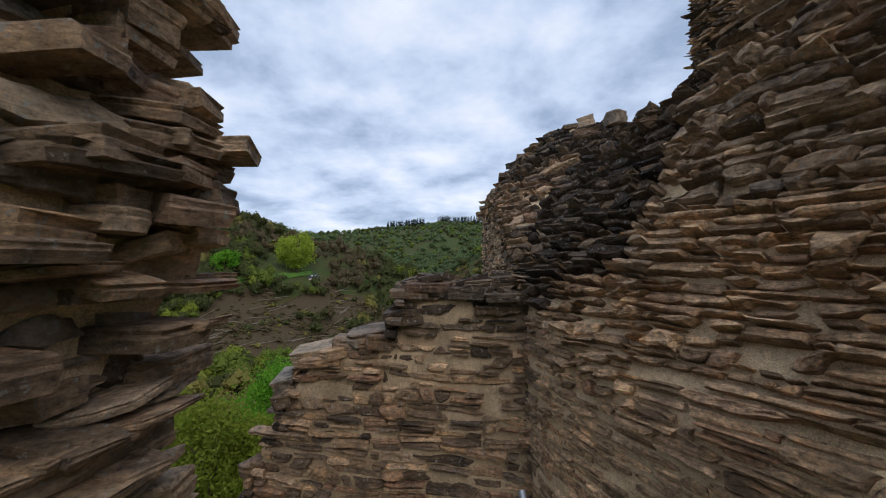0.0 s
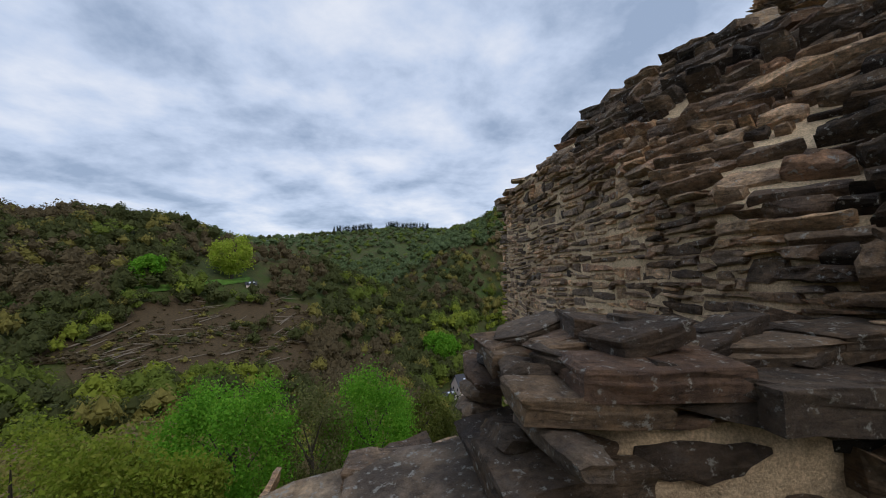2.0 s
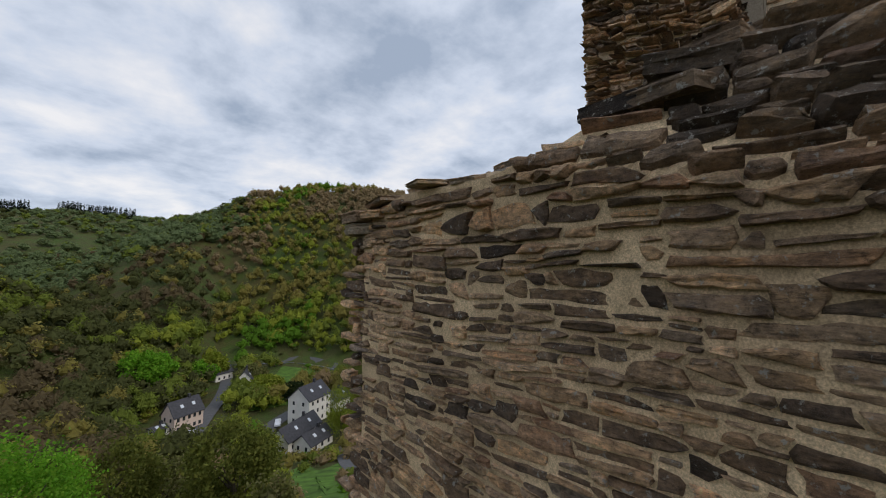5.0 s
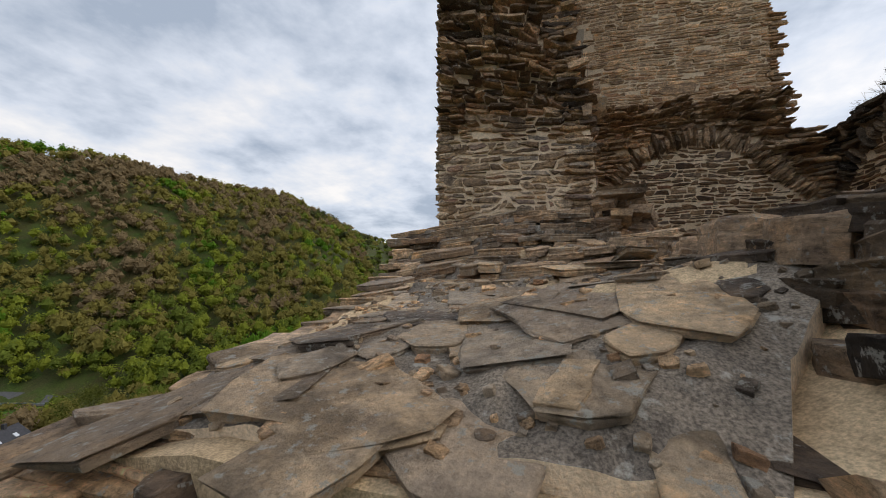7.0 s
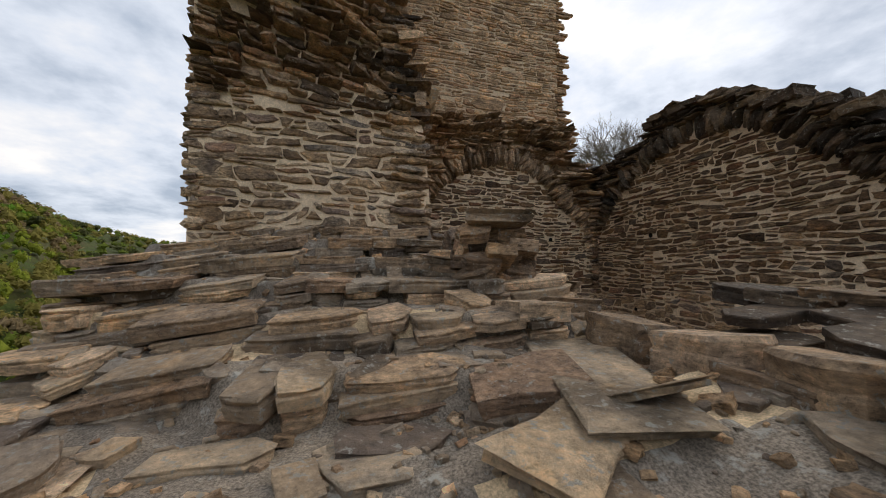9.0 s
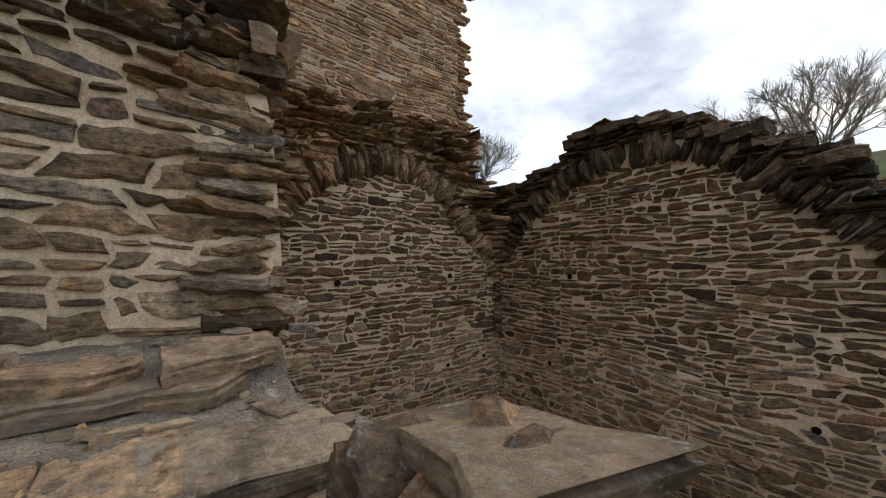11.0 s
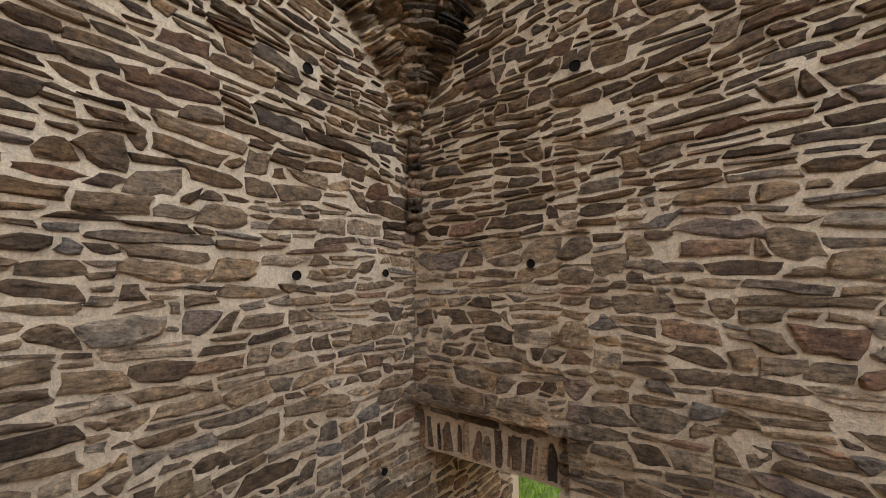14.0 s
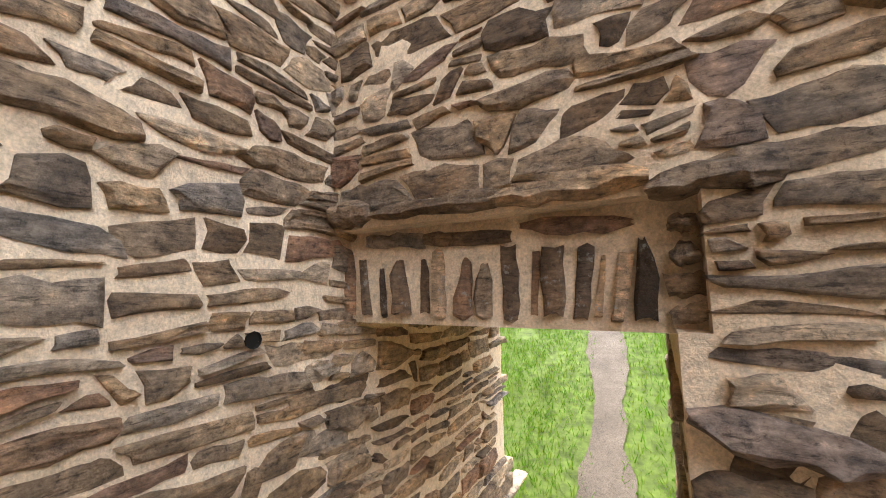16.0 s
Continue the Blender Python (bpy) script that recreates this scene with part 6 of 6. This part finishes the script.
def bare_tree(x, y, z, height, seed, label):
    """A leafless tree: trunk and limbs that fork down to twigs."""
    r = random.Random(seed)
    ob = holder("bare_tree", label, "tree", at=(x, y, z))
    trunk, twigs = bmesh.new(), bmesh.new()

    def grow(p, d, length, rad, depth):
        q_ = p + d * length
        tube(trunk if depth > 3 else twigs, p, q_, rad, rad * 0.7, 6 if depth > 3 else 3)
        if depth == 0:
            return
        for k in range(4):
            s = d.orthogonal().normalized()
            s.rotate(Matrix.Rotation(r.uniform(0, 6.28), 3, d))
            nd = (d + s * r.uniform(0.35, 0.85) + Vector((0, 0, 0.12))).normalized()
            grow(p + d * length * r.uniform(0.6, 1.0), nd, length * r.uniform(0.56, 0.78), rad * 0.58, depth - 1)

    grow(Vector((0, 0, -0.3)), Vector((0, 0, 1)), height * 0.34, height * 0.014, 6)
    part("trunk", trunk, TWIG, ob)
    part("crown", twigs, TWIG, ob)
    return ob


for x, y, h, seed in ((23.0, -12.0, 12.0, 3), (9.6, -15.0, 8.2, 5), (6.4, -15.5, 9.0, 8), (26.5, -13.5, 8.0, 11)):
    bare_tree(x, y, ground_height(x, y), h, seed, "bare tree with fine twigs behind the room wall")


# ---- village in the valley ----
def house(x, y, length, width, eaves, ridge, turn, wall_mat, label, rows=2, cols=5):
    ob = holder("house", label, "house", "houses in the valley", at=(x, y, ground_height(x, y) - 0.3))
    ob.rotation_euler = (0, 0, radians(turn))
    L, W = length / 2, width / 2
    bm = bmesh.new()
    lo = [bm.verts.new(p) for p in ((-L, -W, 0), (L, -W, 0), (L, W, 0), (-L, W, 0))]
    hi = [bm.verts.new(p) for p in ((-L, -W, eaves), (L, -W, eaves), (L, W, eaves), (-L, W, eaves))]
    g0, g1 = bm.verts.new((-L, 0, ridge)), bm.verts.new((L, 0, ridge))
    for k in range(4):
        a, b = k, (k + 1) % 4
        if k == 1:
            bm.faces.new((lo[a], lo[b], hi[b], g1, hi[a]))
        elif k == 3:
            bm.faces.new((lo[a], lo[b], hi[b], g0, hi[a]))
        else:
            bm.faces.new((lo[a], lo[b], hi[b], hi[a]))
    part("wall", bm, wall_mat, ob)
    bm = bmesh.new()
    slope = (ridge - eaves) / W
    for s in (-1, 1):
        pts = [(-L - 0.4, s * (W + 0.4), eaves - 0.4 * slope + 0.1), (L + 0.4, s * (W + 0.4), eaves - 0.4 * slope + 0.1), (L + 0.4, 0, ridge + 0.1), (-L - 0.4, 0, ridge + 0.1)]
        b0, b1 = [bm.verts.new(p) for p in pts], [bm.verts.new((p[0], p[1], p[2] + 0.22)) for p in pts]
        bm.faces.new(b0[::-1])
        bm.faces.new(b1)
        for k in range(4):
            bm.faces.new((b0[k], b0[(k + 1) % 4], b1[(k + 1) % 4], b1[k]))
    roof = part("roof", bm, ROOF_SLATE, ob)
    bm = bmesh.new()
    bmesh.ops.create_cube(bm, size=1, matrix=Matrix.Translation((L * 0.4, 0, ridge + 0.5)) @ Matrix.Diagonal((0.7, 0.7, 1.6, 1)))
    part("chimney", bm, ROOF_SLATE, roof)
    for i in range(2):
        bm = bmesh.new()
        bmesh.ops.create_cube(bm, size=1, matrix=Matrix.Translation((-L * 0.3 + i * L * 0.8, -W * 0.5, (eaves + ridge) / 2 + 0.36)) @ Matrix.Rotation(math.atan(slope), 4, "X") @ Matrix.Diagonal((0.9, 1.1, 0.1, 1)))
        part("skylight", bm, CAR_PAINT, roof)
    pane = None
    spots = [(-L + (i + 0.7) * length / (cols + 0.4), s * (W + 0.01), 1.6 + 2.7 * j, 0) for i in range(cols) for j in range(rows) for s in (-1, 1)]
    spots += [(s * (L + 0.01), -W * 0.45 + k * W * 0.9, 1.6 + 2.7 * j, 90) for s in (-1, 1) for k in range(2) for j in range(rows)]
    for px, py, pz, rot in spots:
        if pane is None:
            bm = bmesh.new()
            bmesh.ops.create_cube(bm, size=1, matrix=Matrix.Diagonal((0.75, 0.12, 1.1, 1)))
            pane = bpy.data.meshes.new("window")
            bm.to_mesh(pane)
            pane.materials.append(GLASS_DARK)
        w = new("window", pane)
        w.parent = ob
        w.matrix_basis = pose(px, py, pz, 0, 0, rot)
    return ob


house(25.5, 150.0, 9.0, 6.2, 5.4, 9.2, 23, RENDER_ROSE, "white and rose rendered house with a black slate roof", 2, 5)
house(57.3, 129.2, 10.5, 8.5, 8.2, 11.8, 25, RENDER_WHITE, "tall white house with a dark slate roof", 3, 4)
house(47.4, 116.0, 15.0, 6.0, 3.4, 6.4, 30, RENDER_WHITE, "long low white house with a dark slate roof", 1, 5)
house(49.5, 109.5, 9.0, 6.0, 2.6, 5.0, 24, RENDER_WHITE, "low outbuilding with a dark slate roof", 1, 3)
house(48.5, 202.0, 8, 6.0, 3.6, 6.6, 20, RENDER_WHITE, "small white house half hidden by trees", 1, 3)
house(51.5, 176.0, 8, 7, 5.2, 9.0, 65, RENDER_WHITE, "white house with exposed framing beside trees")
house(68.5, 132.5, 9, 7, 4.2, 6.6, 25, RENDER_WHITE, "white annexe house with a grey roof", 1, 3)
house(19.0, 148.5, 4.5, 3.6, 2.4, 3.2, 23, RENDER_WHITE, "small white outbuilding beside the house", 1, 2)
house(*at_angle(-20.9, at_sight(-20.9, -1.9)), 4.5, 3.2, 1.5, 2.6, 20, RENDER_ROSE, "small house on the hillside beside the lone tree", 1, 3)


def car(x, y, turn):
    ob = holder("car", "white parked car on the yard", "car", "parked cars", at=(x, y, ground_height(x, y) + 0.43))
    ob.rotation_euler = (0, 0, radians(turn))
    bm = bmesh.new()
    prof = [(-2.1, 0.35), (-2.15, 0.9), (-1.5, 1.0), (-0.9, 1.65), (0.9, 1.7), (1.6, 1.15), (2.1, 0.95), (2.15, 0.4)]
    sides = [[bm.verts.new((a, s * (0.88 if z < 1.2 else 0.72), z)) for a, z in prof] for s in (-1, 1)]
    for k in range(8):
        bm.faces.new((sides[0][k], sides[0][(k + 1) % 8], sides[1][(k + 1) % 8], sides[1][k]))
    bm.faces.new(sides[0][::-1])
    bm.faces.new(sides[1])
    part("body", bm, CAR_PAINT, ob)
    bm = bmesh.new()
    for s in (-1, 1):
        bm.faces.new([bm.verts.new((a, s * (0.83 if z < 1.3 else 0.75), z)) for a, z in ((-1.2, 1.15), (-0.8, 1.55), (0.8, 1.6), (1.3, 1.2))])
    bm.faces.new([bm.verts.new(p) for p in ((1.0, -0.7, 1.66), (1.0, 0.7, 1.66), (1.62, 0.78, 1.2), (1.62, -0.78, 1.2))])
    part("windows", bm, GLASS_DARK, ob)
    for a in (-1.3, 1.35):
        for s in (-0.82, 0.82):
            bm = bmesh.new()
            bmesh.ops.create_cone(bm, cap_ends=True, segments=12, radius1=0.33, radius2=0.33, depth=0.2, matrix=Matrix.Translation((a, s, 0.33)) @ Matrix.Rotation(radians(90), 4, "X"))
            part("wheel", bm, TYRE, ob)
    return ob


for x, y in ((21.5, 137.2), (23.8, 138.6), (26.0, 140.4), (47.5, 130.5)):
    car(x, y, 65)

# ---- grass bank and path outside the doorway ----
blades = 90000
px_ = RNG.uniform(4.6, 10.5, blades)
py_ = 1.55 - 10.5 * RNG.uniform(0, 1, blades) ** 1.25


def path_mid(y):
    return 6.18 + 0.10 * (1.6 - y) + 0.04 * math.sin(y)


quads = []
for x, y in zip(px_, py_):
    off = abs(x - path_mid(y))
    thin = 0.18 + 0.16 * noise.noise(Vector((x * 3, y * 3, 0)))
    if off < thin or (off < thin + 0.5 and RNG.random() < 0.75 - (off - thin)) or noise.noise(Vector((x * 1.7, y * 1.7, 5))) > 0.28 + 0.3 * RNG.random():
        continue
    z = ground_height(x, y)
    a, h, w = uni(0, 6.28), uni(0.025, 0.10) * (1.6 if RNG.random() < 0.1 else 1), uni(0.004, 0.010)
    bx, by = uni(-0.05, 0.05), uni(-0.05, 0.05)
    c, s = math.cos(a) * w, math.sin(a) * w
    quads += [(x - c, y - s, z), (x + c, y + s, z), (x + bx, y + by, z + h)]
mesh_object("grass", quads, np.arange(len(quads)).reshape(-1, 3).tolist(), BLADE, None, "fresh green grass on the bank outside the doorway", "grass", "stuff")
draped("bank_soil", lambda u, v: (4.2 + 7.0 * u, 1.62 - 12 * v), 50, 70, 0.012, GRASS_SOIL, "grassy bank outside the doorway")
draped("footpath", lambda u, v: (path_mid(1.6 - 11 * v) + (u - 0.5) * (0.44 + 0.12 * math.sin(v * 21) + 0.14 * noise.noise(Vector((v * 30, round(u), 4)))), 1.6 - 11 * v), 8, 60, 0.03, GRAVEL, "trodden gravel footpath through the grass", category="path")
